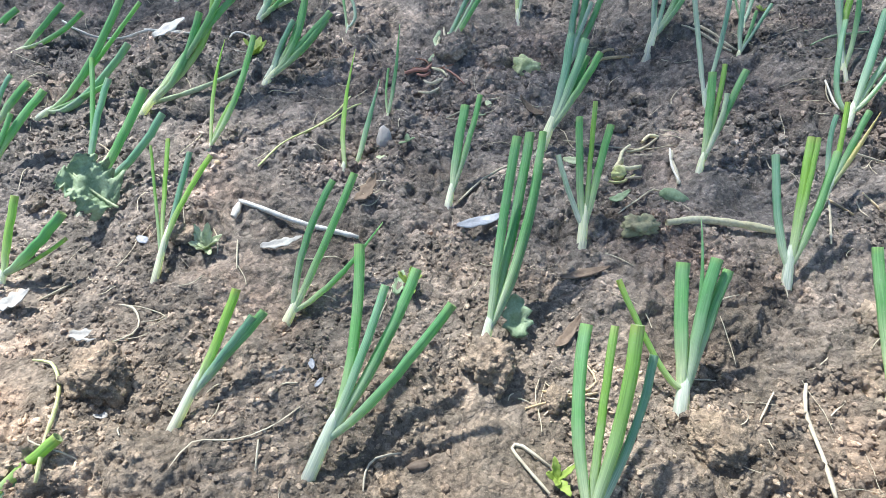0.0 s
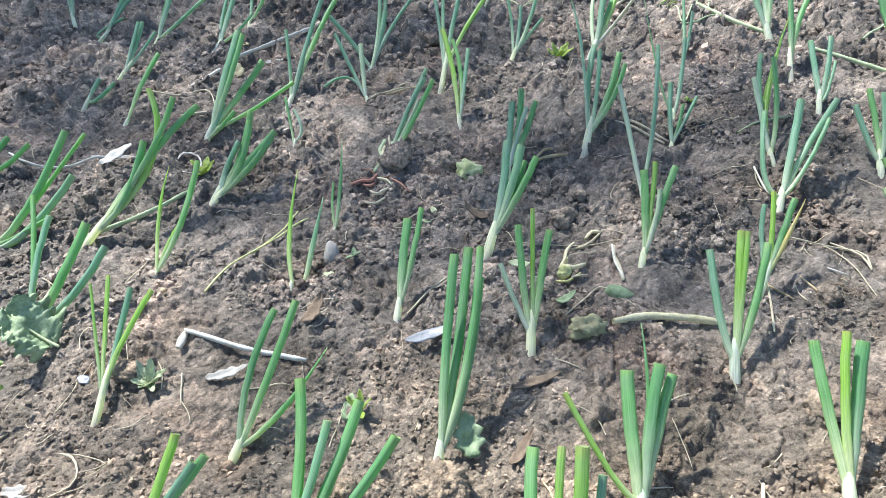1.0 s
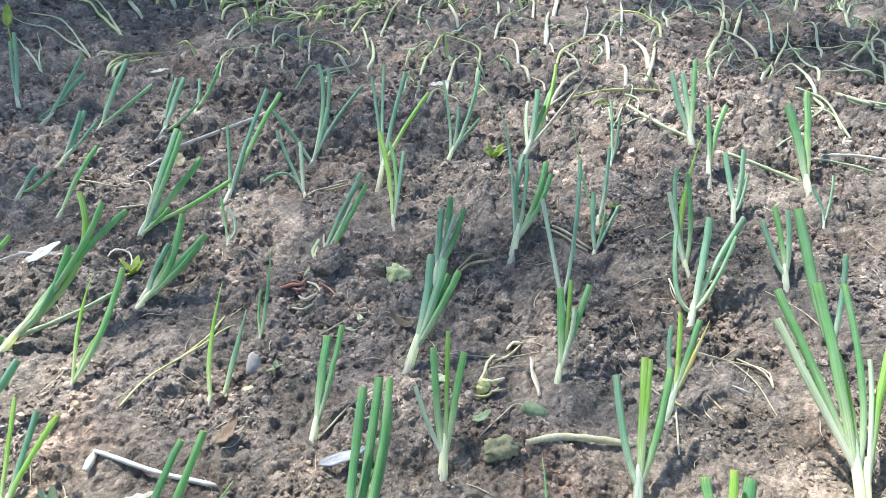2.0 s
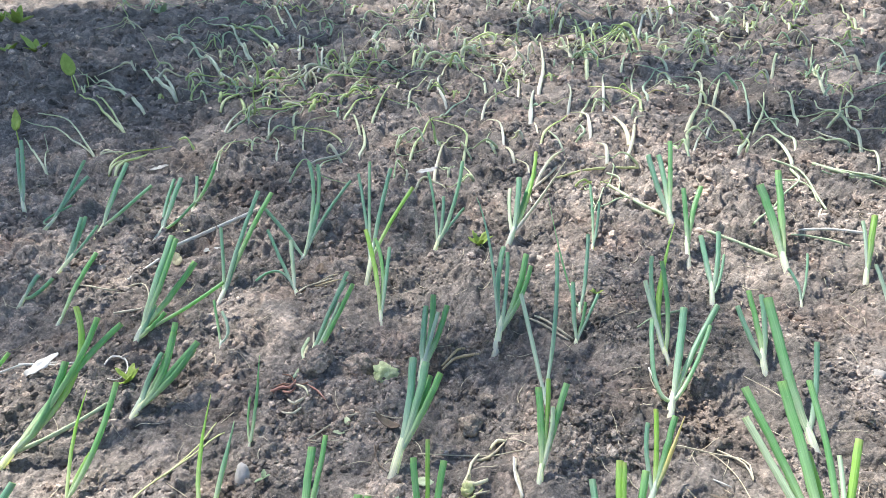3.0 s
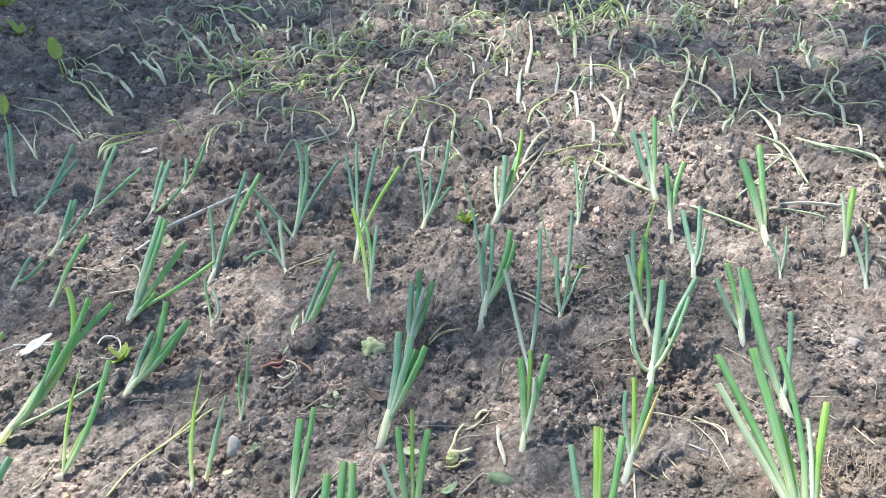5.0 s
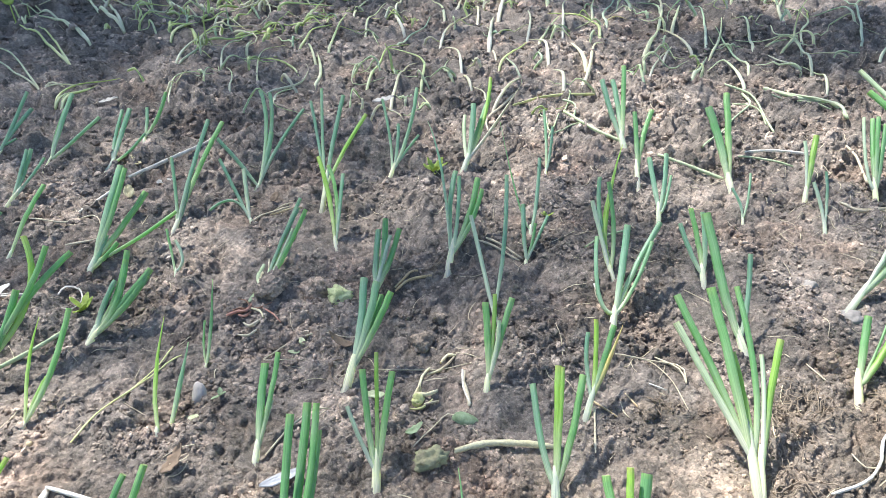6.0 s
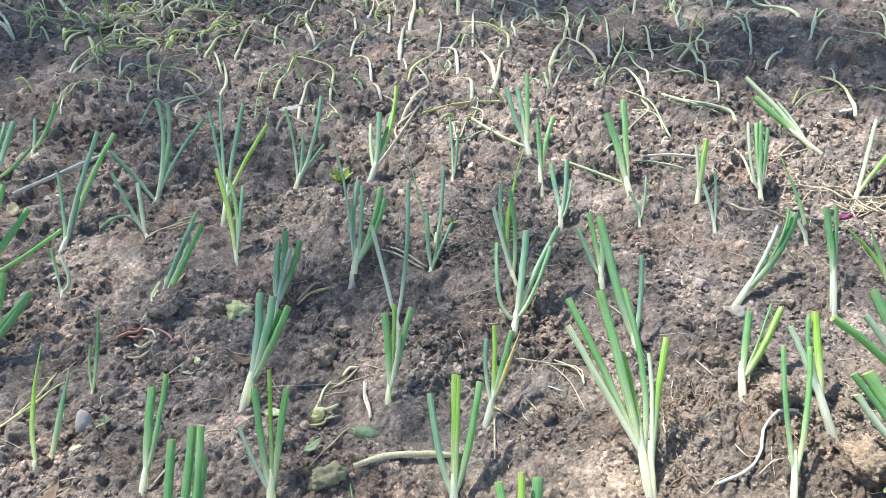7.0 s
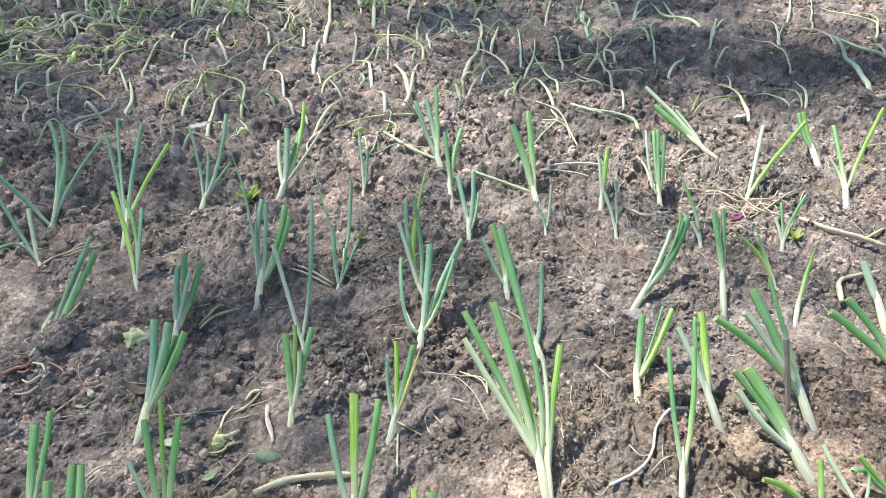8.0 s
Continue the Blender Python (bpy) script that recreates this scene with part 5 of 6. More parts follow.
wilted_onion([(-496, 1430), (-483, 1507), (-464, 1573)], 8.7, 'lime', -35)
wilted_onion([(-585, 1563), (-571, 1595), (-522, 1549)], 8.0, 'straw', 40)
wilted_onion([(-194, 2430), (-210, 2705), (-181, 2746)], 14.0, 'straw')
wilted_onion([(-133, 2540), (-169, 2743)], 12.5, 'straw')
wilted_onion([(-37, 3171), (22, 3526)], 15.4, 'lime')
wilted_onion([(65, 2620), (100, 2873)], 12.9, 'pale')
wilted_onion([(204, 2577), (247, 2769), (297, 2988), (361, 3566)], 14.9, 'straw')
wilted_onion([(338, 3039), (366, 3477)], 19.9, 'straw')
wilted_onion([(465, 2450), (525, 2732), (591, 2825)], 14.4, 'lime')
wilted_onion([(738, 2963), (838, 3376)], 19.6, 'straw')
wilted_onion([(1029, 2413), (1123, 2643), (1355, 3170)], 16.4, 'straw')
wilted_onion([(1320, 2818), (1413, 3146)], 21.3, 'straw')
wilted_onion([(1391, 2552), (1421, 2718)], 17.4, 'straw')
wilted_onion([(1566, 2794), (1588, 2999)], 18.9, 'straw')
wilted_onion([(1424, 2383), (1579, 2724)], 14.4, 'straw')
wilted_onion([(1651, 2635), (1761, 2931)], 18.0, 'straw')
wilted_onion([(1530, 2301), (1652, 2575)], 14.0, 'pale')
wilted_onion([(1752, 2229), (1940, 2592), (2020, 2830)], 15.6, 'pale')
wilted_onion([(1963, 2646), (1886, 2675)], 13.7, 'pale')
wilted_onion([(693, 1904), (778, 2228), (853, 2570), (903, 2930)], 14.9, 'lime')
wilted_onion([(967, 2386), (998, 2575), (933, 2544)], 14.2, 'pale')
wilted_onion([(1538, 1967), (1627, 2223), (1613, 2302)], 10.5, 'pale')
# -- end of wilted --

# ---- clods ----
# -- clods --
clod(-248, 261, 23)
clod(35, 282, 18)
clod(184, 222, 20)
clod(82, 259, 10)
clod(3, 741, 18)
clod(-232, 407, 12)
clod(-127, 313, 7)
clod(331, 327, 14)
clod(-36, 285, 9)
clod(40, 267, 9)
clod(207, 644, 9)
clod(-32, 193, 7)
clod(-395, 458, 9)
clod(161, 243, 5)
clod(51, 729, 18)
clod(51, 1105, 14)
clod(406, 460, 11)
clod(292, 658, 7)
clod(144, 492, 8)
clod(91, 515, 10)
clod(679, 317, 23)
clod(686, 272, 15)
clod(647, 409, 17)
clod(718, 381, 10)
clod(673, 833, 9)
clod(183, 613, 14)
clod(-7, 726, 21)
clod(620, 484, 11)
clod(1388, 1344, 20)
clod(616, 545, 9)
# -- end of clods --

# ---- scraps, stones and weeds ----
frilled_leaf(-312, 446, 52, 52, 70, 34, 6, "curly grey-green cabbage leaf crumpled beside an onion plant")
frilled_leaf(-338, 462, 27, 32, 20, 38, -14, "curly grey-green cabbage leaf crumpled beside an onion plant")
scrap("kale_leaf", 58, 308, 34, 27, 10, "kale", "wilted grey-green leaf scrap leaning on the soil", 0.4, 0.3, 35, 0, 0.001)
scrap("leaf_scrap", 85, 300, 32, 9, 320, "tan", "curled tan dry leaf scrap on soil", 0.1, 0.9)
scrap("leaf_scrap", -160, 393, 36, 12, 285, "white", "whitish torn leaf scrap on soil", 0.4, 0.3)
scrap("leaf_scrap", -290, 302, 32, 14, 265, "white", "bleached papery scrap lying on soil", 0.4, 0.2)
scrap("leaf_scrap", -366, 330, 30, 20, 300, "white", "bleached papery scrap lying on soil", 0.4, 0.4, 8)
scrap("plastic_scrap", 8, 422, 44, 12, 285, "silver", "crumpled silvery strip of film on the soil", 0.05, 0.3, category="scrap")
scrap("petal", -370, 739, 45, 23, 305, "chalk", "broad white dry leaf scrap on soil", 0.1, 0.15, 14)
scrap("leaf_scrap", 112, 530, 22, 12, 250, "pale", "pale green leaf scrap on soil", 0.2, 0.3)
scrap("leaf_scrap", 36, 612, 14, 6, 80, "pale", "small pale green scrap on soil", 0.1, 0.3)
scrap("leaf_scrap", -68, 522, 12, 11, 180, "pale", "small pale green leaf beside a grey pebble", 0.1, 0.2, 20)
scrap("leaf_scrap", -232, 232, 13, 6, 80, "white", "small white chip on soil", 0.0, 0.1)
scrap("leaf_scrap", -246, 376, 13, 7, 20, "silver", "small grey chip on soil", 0.0, 0.1)
scrap("leaf_scrap", -264, 402, 13, 8, 60, "silver", "small grey chip on soil", 0.0, 0.1)
scrap("leaf_scrap", -98, 282, 10, 5, 200, "silver", "pale ash-grey crumbling scrap on soil", 0.15, 0.2)
scrap("leaf_scrap", -86, 266, 10, 4, 150, "silver", "pale ash-grey crumbling scrap on soil", 0.15, 0.2)
scrap("leaf_scrap", -40, 346, 24, 12, 350, "kale", "small grey-green wilted scrap on soil", 0.4, 0.4)
scrap("leaf_scrap", 95, 372, 44, 9, 285, "tan", "brown dry leaf scrap on soil", 0.1, 0.2)
scrap("leaf_scrap", -84, 446, 30, 16, 320, "tan", "brown crumpled dry leaf over a hollow", 0.3, 0.9, 10)
scrap("leaf_scrap", -20, 965, 18, 13, 330, "tan", "tan scrap of dry leaf on soil", 0.0, 0.2, 30)
scrap("leaf_scrap", -225, 1070, 30, 16, 280, "white", "white papery scrap on dark soil", 0.4, 0.2)
scrap("leaf_scrap", -425, 1455, 40, 24, 290, "white", "white papery scrap on dark soil", 0.4, 0.2)
scrap("leaf_scrap", 160, 1308, 46, 26, 275, "white", "white papery scrap on soil", 0.4, 0.3)
scrap("leaf_scrap", 1262, 1040, 36, 18, 280, "white", "white papery scrap on soil", 0.2, 0.2, 0, -14, 0.004)
scrap("petal", 990, 716, 26, 12, 285, "pink", "magenta fallen petal among dry roots", 0.1, 0.3)
scrap("petal", 1012, 722, 16, 9, 250, "pink", "magenta fallen petal among dry roots", 0.1, 0.4)
scrap("petal", 150, 470, 20, 10, 280, "kale", "dull green withered seed pod on soil", 0.2, 0.9, 10)
scrap("leaf_scrap", -850, 2150, 75, 40, 25, "lime", "broad yellow-green leaf on a short stalk over dark soil", 0.0, 0.3, 45, 0, 0.03)
scrap("leaf_scrap", -772, 1625, 50, 24, 350, "lime", "broad yellow-green leaf on a short stalk over dark soil", 0.0, 0.3, 55, 0, 0.05)
weed(-209, 396, 21, 10, "pale", "small lobed yellow-green weed in soil")
weed(78, 198, 17, 5, "lime", "small lobed yellow-green weed beside dry stalks")
weed(251, 1010, 30, 7, "lime", "feathery yellow-green weed between onions")
weed(-245, 735, 24, 5, "lime", "small bright green weed in soil", 0.1)
weed(-28, 352, 18, 4, "lime", "small yellow-green weed behind an onion plant")
weed(1036, 628, 24, 5, "lime", "yellow-green weed tuft beside an onion plant")
weed(398, 833, 14, 4, "lime", "small yellow-green weed in soil")
weed(-45, 545, 12, 3, "kale", "small green weed beside a grey pebble", 0.1)
weed(-1250, 2790, 80, 4, "lime", "broad-leaved green weed at the dark edge of the bed", 0.0)
weed(-1370, 2830, 70, 3, "lime", "broad-leaved green weed at the dark edge of the bed", 0.0)
weed(-960, 3500, 60, 5, "kale", "broad-leaved green weed at the dark edge of the bed", 0.0)
weed(-1640, 3500, 85, 9, "lime", "grass-like green weed at the dark edge of the bed", 0.0)
weed(-1790, 3620, 85, 8, "lime", "grass-like green weed at the dark edge of the bed", 0.0)
stone(-70, 556, 10.5, (0.75, 0.6, 1.3), (-35, 8, 0), stone_material("pale_pebble", (0.50, 0.46, 0.42), (0.38, 0.35, 0.32)), "smooth oval grey pebble standing in the soil")
stone(682, 613, 10, (1.1, 0.8, 0.7), (10, 5, 30), PEBBLE, "grey angular stone lying on soil", 0.3)
stone(700, 556, 17, (1.2, 0.8, 0.5), (0, 5, 10), PEBBLE, "grey stone half sunk in soil", 0.3, deep=0.2)
stone(214, 483, 11, (1.3, 0.7, 0.6), (0, 10, -20), FRESH["kale"], "oval dull green fallen bud on its stalk", 0.15, "bud", "bud")
stone(84, 708, 14.5, (1.1, 0.9, 0.95), (0, 0, 0), dry_material("leaf_ball", (0.82, 0.86, 0.52), (0.58, 0.66, 0.30), 0.6, 0.3), "crumpled pale green leaf ball on the soil", 0.45, "leaf_ball", "leaf")
stone(172, 432, 12, (1.4, 0.9, 0.75), (0, 15, 15), dry_material("moss", (0.38, 0.38, 0.22), (0.21, 0.19, 0.13), 0.9, 0.0), "dull brown-green withered fruit half sunk in soil", 0.65, "withered_fruit", "fruit", 0.2)
stone(168, 520, 6, (1.2, 0.8, 1.3), (-20, 0, 0), DRY["lime"], "yellowish dried flower head on soil", 0.35, "dried_flower", "flower")
scrap("leaf_scrap", 166, 514, 20, 9, 350, "buff", "crumpled yellowish dry leaf sheath on soil", 0.2, 1.1, 14, 10)
stone(-233, 515, 3, (1, 1, 1), (0, 0, 0), DRY["amber"], "tiny orange berry on soil", name="berry", category="berry")
stone(-14, 206, 5, (1.5, 0.7, 0.6), (0, 0, 10), DRY["brown"], "small black seed lying on soil", name="seed", category="seed")


def stake(x, y, tip, width):
    x, y = x / 1000, y / 1000
    line = bend((0, 0, -0.02), Vector(tip) / 1000, (0.001, 0, 0), 9)
    rnd = random.Random(5)
    v, f, a, _ = tube(line, [width / 2000 * rnd.uniform(0.88, 1.1) for _ in line], 6, 0.7)
    ob = tagged(new("stake", mesh_of("stake", v, f, stone_material("weathered_wood", (0.27, 0.23, 0.19), (0.13, 0.11, 0.09)), smooth=False, along=a)), "weathered grey-brown stick standing in the soil", "stick")
    ob.location = (x, y, RELIEF.at(x, y))


for path, width, tone in (
    ([(200, 572), (209, 583), (219, 581)], 4.5, "cream"), ([(183, 560), (197, 564), (210, 576)], 4.0, "cream"),
    ([(186, 565), (176, 553), (171, 538), (163, 524)], 4.5, "cream"), ([(166, 526), (177, 522), (190, 526)], 5.0, "cream"),
    ([(224, 548), (220, 534), (222, 516), (221, 498)], 3.4, "straw"),
    ([(-58, 688), (-44, 693), (-33, 691), (-24, 708)], 4.2, "red"), ([(-44, 690), (-35, 686), (-28, 694)], 3.6, "red"), ([(-12, 688), (2, 676), (12, 661)], 2.6, "red"),
    ([(-34, 668), (-24, 657), (-12, 663)], 4.0, "straw"), ([(-26, 692), (-14, 681), (-8, 664)], 3.2, "cream"), ([(-40, 652), (-26, 646), (-16, 652)], 3.0, "straw"),
    ([(-46, 908), (-25, 935), (8, 943)], 4.0, "straw"), ([(-22, 928), (6, 930), (31, 924)], 3.2, "amber"), ([(-30, 942), (-6, 950), (18, 946)], 2.6, "straw"),
    ([(-19, 728), (-22, 752), (-20, 776)], 4.0, "cream"), ([(-12, 772), (0, 793), (10, 816)], 4.4, "amber"), ([(-8, 770), (-14, 792), (-16, 818)], 3.6, "straw"),
):
    straw(path, width, tone)
scrap("leaf_scrap", 99, 612, 32, 12, 70, "tan", "short curl of brown bark on soil", 0.1, 0.9, 16)
scrap("leaf_scrap", 40, 619, 13, 8, 10, "pale", "small pale green torn scrap on soil", 0.2, 0.2)
scrap("leaf_scrap", -262, 1040, 26, 18, 20, "buff", "small tan scrap of dry leaf on soil", 0.1, 0.3, 25)
scrap("leaf_scrap", -262, 1130, 32, 12, 40, "buff", "pale crumpled dry leaf scrap on soil", 0.4, 0.7)
stake(762, 345, (7, 46, 66), 6.5)
stake(-1093, 2364, (-14, 40, 62), 17)
for k in range(4):
    rnd = random.Random(k + 60)
    a = rnd.uniform(0, 6.28)
    straw([(-30 + rnd.uniform(-4, 4), 697), (-30 + 14 * math.cos(a), 697 + 14 * math.sin(a)), (-30 + rnd.uniform(18, 30) * math.cos(a + 0.5), 697 + rnd.uniform(18, 30) * math.sin(a + 0.5))], 2.0, "rust")

# ---- more wilted seedlings, thinly seen in the far half of the bed ----
FAR = random.Random(12)


def soft_line(pts, each):
    """A soft curve through places."""
    pts = [pts[0] * 2 - pts[1]] + pts + [pts[-1] * 2 - pts[-2]]
    out = []
    for k in range(1, len(pts) - 2):
        a, b, c, d = pts[k - 1 : k + 3]
        for s in (i / each for i in range(each)):
            out.append(0.5 * (2 * b + (c - a) * s + (2 * a - 5 * b + 4 * c - d) * s * s + (3 * b - a - 3 * c + d) * s ** 3))
    return out + [pts[-2]]


def droop(x, y, size, width, count, heading, rise=(0.10, 0.30)):
    """A seedling that has gone limp: a pale stem, and leaves that rise, buckle and trail off over the soil. Shapes over its foot, and the foot."""
    foot = Vector((x, y, float(RELIEF.at(x, y))))
    high = size * FAR.uniform(*rise)
    top = foot + Vector((math.cos(heading) * high * FAR.uniform(0.3, 1.2), math.sin(heading) * high * FAR.uniform(0.3, 1.2), high))
    line = [foot + (top - foot) * s - Vector((0, 0, 0.012 * (s == 0))) for s in (0, 0.3, 0.6, 0.9)]
    shapes = [("stem", tube([p - foot for p in line], [width * 0.55, width * 0.55, width * 0.5, width * 0.4], 6, 0.85)[:3])]
    for _ in range(count):
        h = heading + FAR.gauss(0, 0.8)
        long = size * FAR.uniform(0.55, 1.25)
        way, turn = Vector((math.cos(h), math.sin(h), 0)), h + FAR.gauss(0, 0.7)
        trail = Vector((math.cos(turn), math.sin(turn), 0))
        upright = FAR.random() < 0.05
        a = top + way * long * 0.16 + Vector((0, 0, long * FAR.uniform(0.0, 0.14)))
        if upright:
            b, c = a + Vector((0, 0, long * 0.3)) + way * long * 0.06, a + Vector((0, 0, long * 0.55)) + trail * long * 0.16
        else:
            b = a + way * long * FAR.uniform(0.12, 0.35)
            b.z = foot.z + (a.z - foot.z) * FAR.uniform(0.1, 0.6)
            c = b + trail * long * FAR.uniform(0.3, 0.6)
            c.z = foot.z
        pts = soft_line([foot + (top - foot) * 0.6, top, a, b, c], 3)
        if not upright:
            pts = [Vector((p.x, p.y, max(p.z, RELIEF.over(p.x, p.y, 0.006) + width * 0.25))) for p in pts]
        n = len(pts) - 1
        wide = width * FAR.uniform(0.45, 0.75)
        shapes.append(("leaf", tube([p - foot for p in pts], [wide * FAR.uniform(0.8, 1.2) * (1 - 0.8 * (k / n) ** 1.4) for k in range(n + 1)], 6, FAR.uniform(0.45, 0.8), start=0.2)[:3]))
    return shapes, foot


def limp_seedling(x, y, size, width, count, heading, tone, rise=(0.10, 0.30)):
    shapes, foot = droop(x, y, size, width / 1000, count, heading, rise)
    thing = tagged(new("wilted_onion"), f"limp young onion, {LOOKS[tone]}, its leaves trailing over soil", "onion seedling", "wilted onion seedlings")
    thing.location = foot
    for name, (v, f, along) in shapes:
        part(name, mesh_of(name, v, f, WILT[tone], along=along, sides=6), thing)


for k in range(120):
    y = 1.2 + 1.05 * FAR.random() ** 0.8
    limp_seedling(FAR.uniform(-0.28 * y, 0.4 + 0.6 * y), y, FAR.uniform(0.06, 0.13), FAR.uniform(4, 7), FAR.choice((1, 1, 2, 3)), FAR.gauss(1.5, 0.9), FAR.choice(("straw", "pale", "pale", "lime", "blue")))
for k in range(28):  # where wilted ones lie over each other
    limp_seedling(FAR.gauss(-0.24, 0.13), FAR.gauss(1.97, 0.17), FAR.uniform(0.14, 0.22), FAR.uniform(7, 10), FAR.choice((1, 2, 2)), FAR.gauss(0.35, 0.45), FAR.choice(("lime", "straw", "lime")), (0.03, 0.13))
HEAP = ([], [], [], [])
for k in range(420):
    y = 2.1 + 2.7 * FAR.random() ** 1.3
    x = FAR.uniform(-0.32 * y, 0.42 + 0.62 * y)
    if x < -0.25 * y + 0.1 and FAR.random() < 0.6:
        continue
    shapes, foot = droop(x, y, FAR.uniform(0.08, 0.2), FAR.uniform(0.005, 0.009), FAR.choice((1, 2, 2, 3)), FAR.gauss(1.5, 1.0))
    tone = list(WILT).index(FAR.choice(("straw", "straw", "pale", "pale", "lime", "blue")))
    for _, (v, f, along) in shapes:
        HEAP[1].extend(tuple(i + len(HEAP[0]) for i in q) for q in f)
        HEAP[0].extend(p + foot for p in v)
        HEAP[2].extend(along)
        HEAP[3].extend([tone] * len(f))
far_bed = mesh_of("wilted_seedlings", HEAP[0], HEAP[1], list(WILT.values()), along=HEAP[2], sides=6)
far_bed.polygons.foreach_set("material_index", HEAP[3])
tagged(new("wilted_seedlings", far_bed), "many thin wilted onion seedlings flopped over the far bed", "onion seedlings", kind="stuff")
for k in range(16):  # the knot of dry roots
    x, y, a = FAR.gauss(1060, 30), FAR.gauss(740, 25), FAR.uniform(0, 6.28)
    straw([(x, y), (x + 25 * math.cos(a), y + 25 * math.sin(a)), (x + 50 * math.cos(a + 0.6), y + 50 * math.sin(a + 0.6))], 2.2, "straw")

# ---- fibres ----


def fibres(count, box, seed):
    """Bits of root and straw, thinly strewn over the soil, as one mesh."""
    rnd = random.Random(seed)
    verts, faces, along = [], [], []
    for _ in range(count):
        x, y, a, size = rnd.uniform(box[0], box[1]), rnd.uniform(box[2], box[3]), rnd.uniform(0, 6.28), rnd.uniform(0.008, 0.045)
        pts = []
        for k in range(6):
            pts.append(Vector((x, y, RELIEF.over(x, y, 0.002) + 0.0008)))
            a += rnd.uniform(-0.5, 0.5)
            x, y = x + size / 5 * math.cos(a), y + size / 5 * math.sin(a)
        pts = [pts[0]] + [(pts[k - 1] + pts[k] * 2 + pts[k + 1]) / 4 for k in range(1, 5)] + [pts[-1]]
        r = rnd.uniform(0.0002, 0.0007)
        v, f, b, _ = tube(pts, [r, r, r, r, r, r * 0.5], 4)
        faces += [tuple(i + len(verts) for i in q) for q in f]
        verts += v
    return tagged(new("straw_bits", mesh_of("straw_bits", verts, faces, DRY["straw"])), "short bits of dry root and straw on the soil", "straw", kind="stuff")


fibres(420, (-0.55, 1.1, 0.14, 0.95), 5)
fibres(500, (-0.7, 1.7, 0.95, 2.2), 6)
fibres(220, (0.75, 1.4, 0.6, 1.0), 9)



def root_tuft(x, y, reach, count, seed):
    """A knot of dry, curly rootlets matted with earth, in millimetres."""
    rnd = random.Random(seed)
    x, y, reach = x / 1000, y / 1000, reach / 1000
    foot = Vector((x, y, float(RELIEF.at(x, y))))
    verts, faces = [], []
    for _ in range(count):
        a, r = rnd.uniform(0, 6.28), reach * abs(rnd.gauss(0, 0.5))
        p = Vector((x + r * math.cos(a), y + r * math.sin(a), 0))
        line, a = [], rnd.uniform(0, 6.28)
        for k in range(8):
            line.append(Vector((p.x, p.y, RELIEF.over(p.x, p.y, 0.002) + 0.001 + 0.006 * rnd.random() * math.sin(k * 0.45))) - foot)
            a += rnd.uniform(-0.9, 0.9)
            p = p + Vector((math.cos(a), math.sin(a), 0)) * reach * 0.14
        v, f, _, _ = tube(line, [rnd.uniform(0.0003, 0.0006)] * 8, 4)
        faces += [tuple(i + len(verts) for i in q) for q in f]
        verts += v
    ob = tagged(new("root_tuft", mesh_of("root_tuft", verts, faces, DRY["root"])), "matted tuft of dry tan rootlets on the soil", "roots", "dry root tufts")
    ob.location = foot


for k, (x, y, reach) in enumerate(((634, 420, 26), (540, 405, 34), (545, 440, 26), (505, 350, 34), (525, 430, 30), (800, 520, 18), (1060, 745, 40), (430, 470, 20), (930, 640, 24), (205, 735, 26), (575, 420, 28))):
    root_tuft(x, y, reach, 18, 70 + k)

# ---- crumbs of earth ----


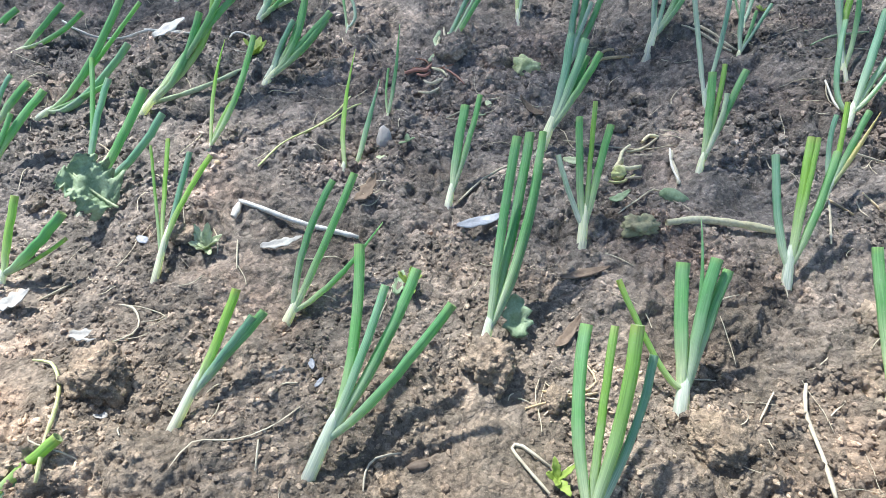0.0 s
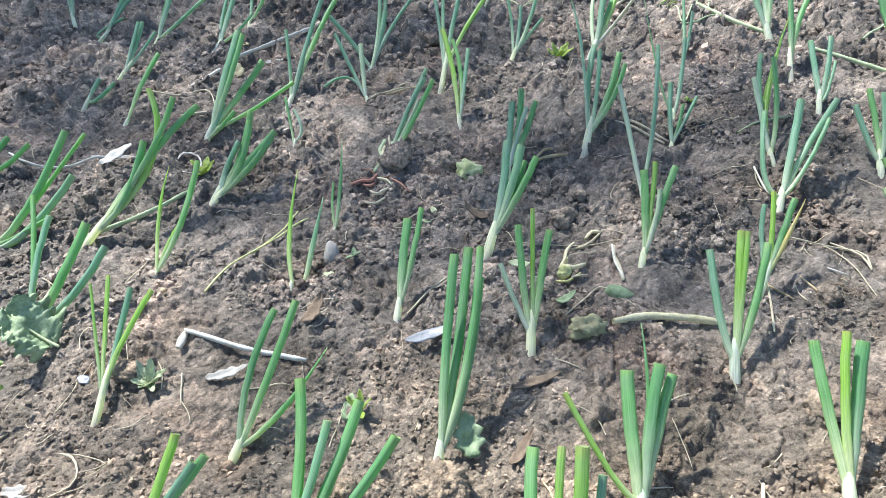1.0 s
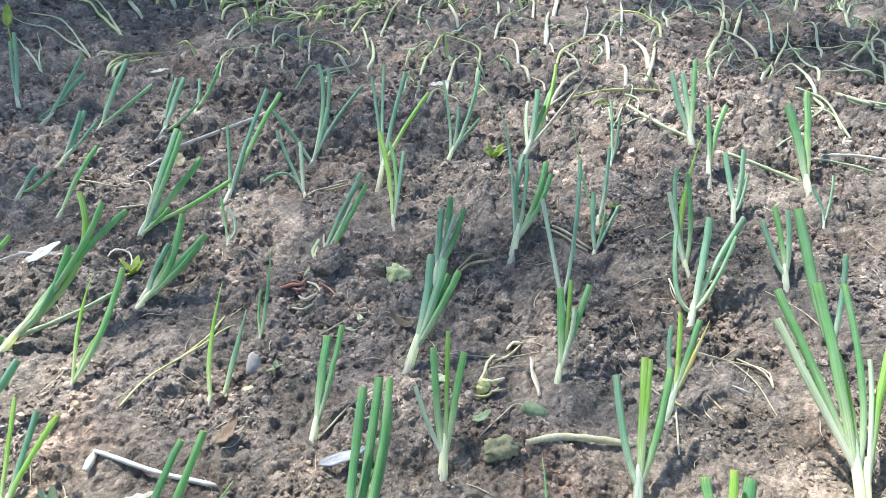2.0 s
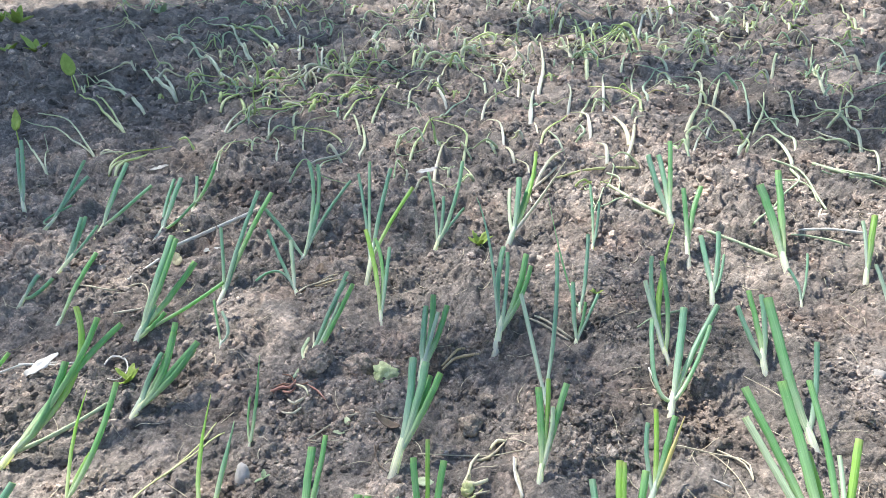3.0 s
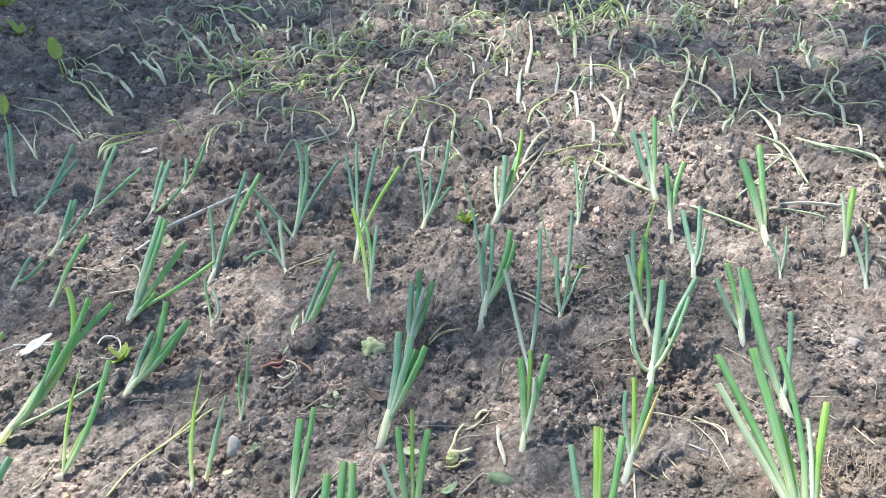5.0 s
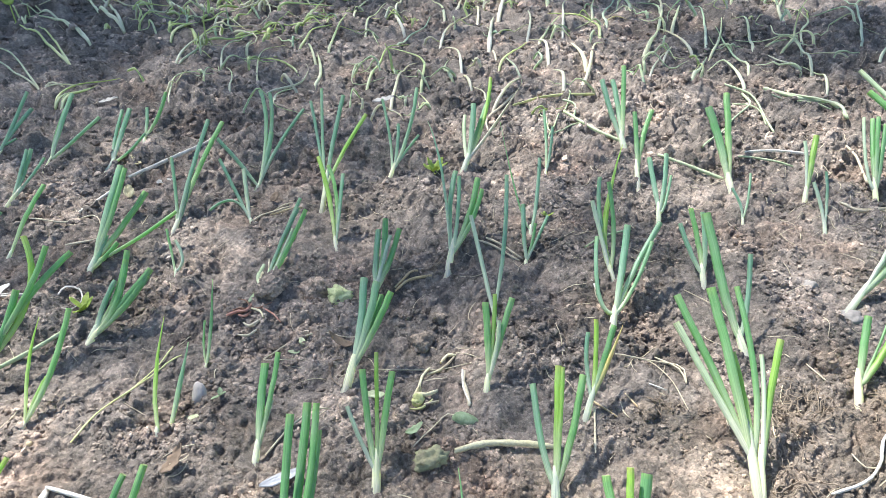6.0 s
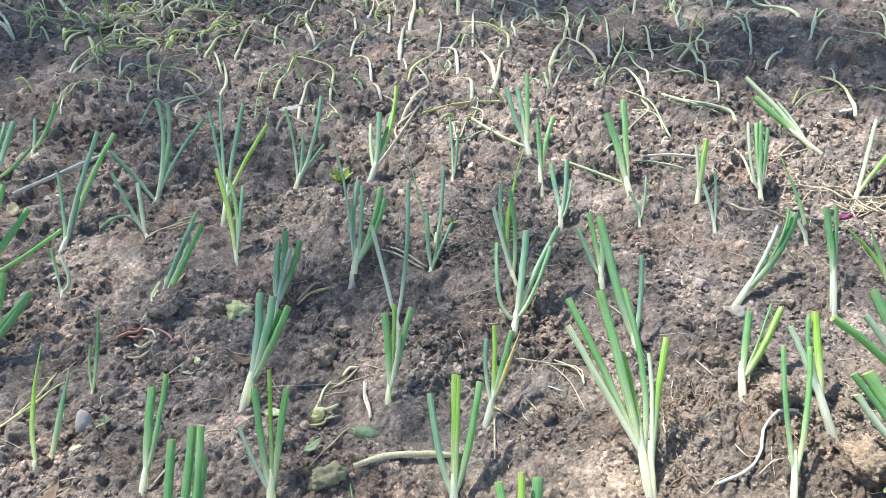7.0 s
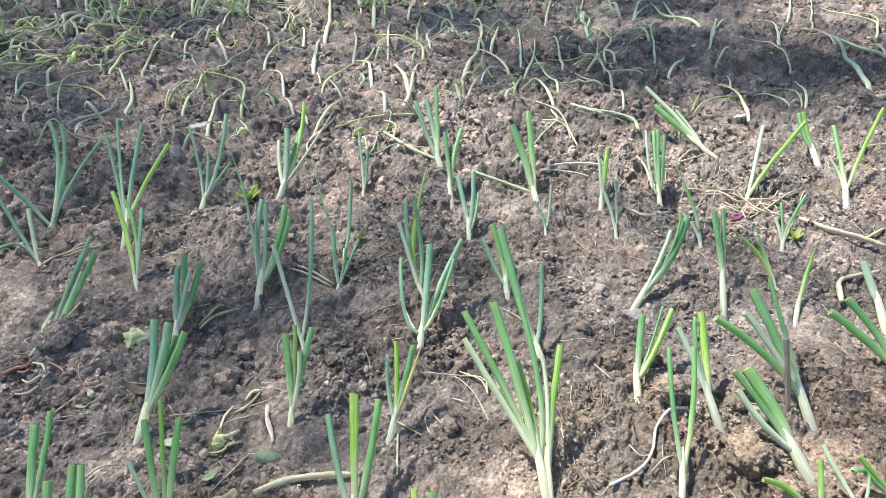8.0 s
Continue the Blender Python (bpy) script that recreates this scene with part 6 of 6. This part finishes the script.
def crumbs(count, near, far, sizes, seed, skew=3.0):
    """Loose crumbs on the sheet, thicker where the earth is cloddy, as one mesh."""
    rng = np.random.default_rng(seed)
    p = (1 + 5 ** 0.5) / 2
    ico = np.array([(-1, p, 0), (1, p, 0), (-1, -p, 0), (1, -p, 0), (0, -1, p), (0, 1, p), (0, -1, -p), (0, 1, -p), (p, 0, -1), (p, 0, 1), (-p, 0, -1), (-p, 0, 1)]) / 1.9
    tri = np.array([(0, 11, 5), (0, 5, 1), (0, 1, 7), (0, 7, 10), (0, 10, 11), (1, 5, 9), (5, 11, 4), (11, 10, 2), (10, 7, 6), (7, 1, 8), (3, 9, 4), (3, 4, 2), (3, 2, 6), (3, 6, 8), (3, 8, 9), (4, 9, 5), (2, 4, 11), (6, 2, 10), (8, 6, 7), (9, 8, 1)])
    y = rng.uniform(near, far, 4 * count)
    x = 0.1 + rng.uniform(-0.92, 1.45, 4 * count) * RELIEF.fan(y)
    keep = RELIEF.noise(x, y, 0.06, 31) + 0.5 * RELIEF.noise(x, y, 0.02, 32) + 0.5 * rng.random(4 * count) > 1.02
    x, y = x[keep][:count], y[keep][:count]
    n = len(x)
    r = sizes[0] + (sizes[1] - sizes[0]) * rng.random(n) ** skew
    v = ico[None] * rng.uniform(0.55, 1.3, (n, 12, 1)) * r[:, None, None] * np.stack([np.ones(n), rng.uniform(0.6, 0.95, n), rng.uniform(0.5, 0.85, n)], 1)[:, None]
    a = rng.uniform(0, 6.28, (n, 1))
    verts = np.stack([v[..., 0] * np.cos(a) - v[..., 1] * np.sin(a) + x[:, None], v[..., 0] * np.sin(a) + v[..., 1] * np.cos(a) + y[:, None], v[..., 2] + (RELIEF.at(x, y) + r * 0.2)[:, None]], -1).reshape(-1, 3)
    faces = (tri[None] + 12 * np.arange(n)[:, None, None]).reshape(-1, 3)
    me = bpy.data.meshes.new("soil_crumbs")
    me.vertices.add(len(verts))
    me.vertices.foreach_set("co", verts.ravel())
    me.loops.add(faces.size)
    me.loops.foreach_set("vertex_index", faces.ravel())
    me.polygons.add(len(faces))
    me.polygons.foreach_set("loop_start", np.arange(0, faces.size, 3))
    me.update()
    me.shade_flat()
    me.materials.append(LOOSE_SOIL)
    return tagged(new("soil_crumbs", me), "loose crumbs of dry earth strewn over the bed", "soil", kind="stuff")


crumbs(18000, 0.12, 0.5, (0.0008, 0.0040), 3)
crumbs(12000, 0.5, 0.95, (0.0014, 0.0065), 6)
crumbs(12000, 0.95, 1.9, (0.0024, 0.0105), 4, 2.4)
crumbs(11000, 1.9, 4.0, (0.005, 0.018), 5, 1.8)

# ---- an unseen tree, added overhead to block the sun in chosen spots ----
BARK = dry_material("bark", (0.22, 0.18, 0.14), (0.10, 0.08, 0.06), 0.9, 0.0)
CROWN = dry_material("shade_leaf", (0.12, 0.20, 0.05), (0.06, 0.12, 0.03), 0.5, 0.15)
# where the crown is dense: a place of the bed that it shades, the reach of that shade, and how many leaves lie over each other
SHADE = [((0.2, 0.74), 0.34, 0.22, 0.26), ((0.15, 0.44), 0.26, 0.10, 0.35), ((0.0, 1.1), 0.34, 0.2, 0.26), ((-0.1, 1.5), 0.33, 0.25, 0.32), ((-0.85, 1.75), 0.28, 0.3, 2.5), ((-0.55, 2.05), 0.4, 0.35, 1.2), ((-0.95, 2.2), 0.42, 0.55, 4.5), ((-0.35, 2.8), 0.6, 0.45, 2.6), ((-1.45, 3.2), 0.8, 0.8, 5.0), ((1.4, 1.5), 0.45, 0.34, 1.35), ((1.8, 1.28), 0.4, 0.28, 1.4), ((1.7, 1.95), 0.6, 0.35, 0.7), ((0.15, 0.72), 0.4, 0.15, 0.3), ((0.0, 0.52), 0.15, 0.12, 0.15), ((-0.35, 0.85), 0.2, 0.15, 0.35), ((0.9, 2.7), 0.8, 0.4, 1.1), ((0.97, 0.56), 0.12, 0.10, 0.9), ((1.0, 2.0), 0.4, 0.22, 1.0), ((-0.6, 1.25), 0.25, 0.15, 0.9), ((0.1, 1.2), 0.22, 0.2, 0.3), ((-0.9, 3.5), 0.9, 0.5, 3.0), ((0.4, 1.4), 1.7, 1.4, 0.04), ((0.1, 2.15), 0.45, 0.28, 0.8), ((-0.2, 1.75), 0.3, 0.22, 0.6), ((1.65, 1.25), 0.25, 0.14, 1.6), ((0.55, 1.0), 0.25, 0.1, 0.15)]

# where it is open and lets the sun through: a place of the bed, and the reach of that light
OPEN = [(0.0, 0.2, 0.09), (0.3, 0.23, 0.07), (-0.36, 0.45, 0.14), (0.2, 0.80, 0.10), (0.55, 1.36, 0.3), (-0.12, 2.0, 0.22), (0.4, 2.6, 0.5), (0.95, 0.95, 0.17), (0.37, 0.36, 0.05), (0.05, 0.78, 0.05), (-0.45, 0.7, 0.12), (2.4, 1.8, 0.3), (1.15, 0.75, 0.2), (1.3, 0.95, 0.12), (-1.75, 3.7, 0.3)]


def tree():
    rnd = random.Random(8)
    thing = tagged(new("tree"), "unseen broad-leaved tree added to cast dappled shade on the bed", "tree")
    thing.location = (-4.2, 4.5, 0)
    foot = Vector((-4.2, 4.5, 0))
    top = Vector((-3.8, 4.4, 2.9)) - foot
    v, f, a, _ = tube(bend((0, 0, -0.1), top, (0.05, -0.08, 0), 12), [0.17 - 0.008 * k for k in range(12)], 12)
    trunk = part("trunk", mesh_of("trunk", v, f, BARK, along=a), thing)
    verts, faces = [], []

    # each leaf is set sunward of the ground spot it has to shade
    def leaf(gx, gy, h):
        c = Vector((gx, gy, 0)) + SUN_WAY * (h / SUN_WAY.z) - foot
        turn = Euler((rnd.uniform(-0.7, 0.7), rnd.uniform(-0.7, 0.7), rnd.uniform(0, 6.28))).to_matrix()
        size = rnd.uniform(0.03, 0.06)
        k = len(verts)
        for q in ((0, -1, 0), (0.45, -0.3, 0.1), (0.4, 0.4, 0.1), (0, 1.1, -0.1), (-0.4, 0.4, 0.1), (-0.45, -0.3, 0.1)):
            verts.append(c + turn @ (Vector(q) * size))
        faces.append((k, k + 1, k + 2, k + 3))
        faces.append((k, k + 3, k + 4, k + 5))

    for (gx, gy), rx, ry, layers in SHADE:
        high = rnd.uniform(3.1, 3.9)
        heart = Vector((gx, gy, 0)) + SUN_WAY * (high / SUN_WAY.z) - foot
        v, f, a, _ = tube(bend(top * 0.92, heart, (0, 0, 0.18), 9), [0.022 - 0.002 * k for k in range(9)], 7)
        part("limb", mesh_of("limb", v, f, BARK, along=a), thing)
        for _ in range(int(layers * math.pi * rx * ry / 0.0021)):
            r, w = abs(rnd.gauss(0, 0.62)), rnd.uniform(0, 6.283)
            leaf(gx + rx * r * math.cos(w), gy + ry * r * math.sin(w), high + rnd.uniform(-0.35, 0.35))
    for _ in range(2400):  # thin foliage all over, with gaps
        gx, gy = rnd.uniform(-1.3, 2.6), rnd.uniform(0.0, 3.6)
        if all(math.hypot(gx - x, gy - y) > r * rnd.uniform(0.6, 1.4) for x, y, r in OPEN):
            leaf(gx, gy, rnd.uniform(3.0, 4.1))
    part("crown", mesh_of("crown", verts, faces, CROWN), thing, "added crown of small leaves placed to shade the bed")


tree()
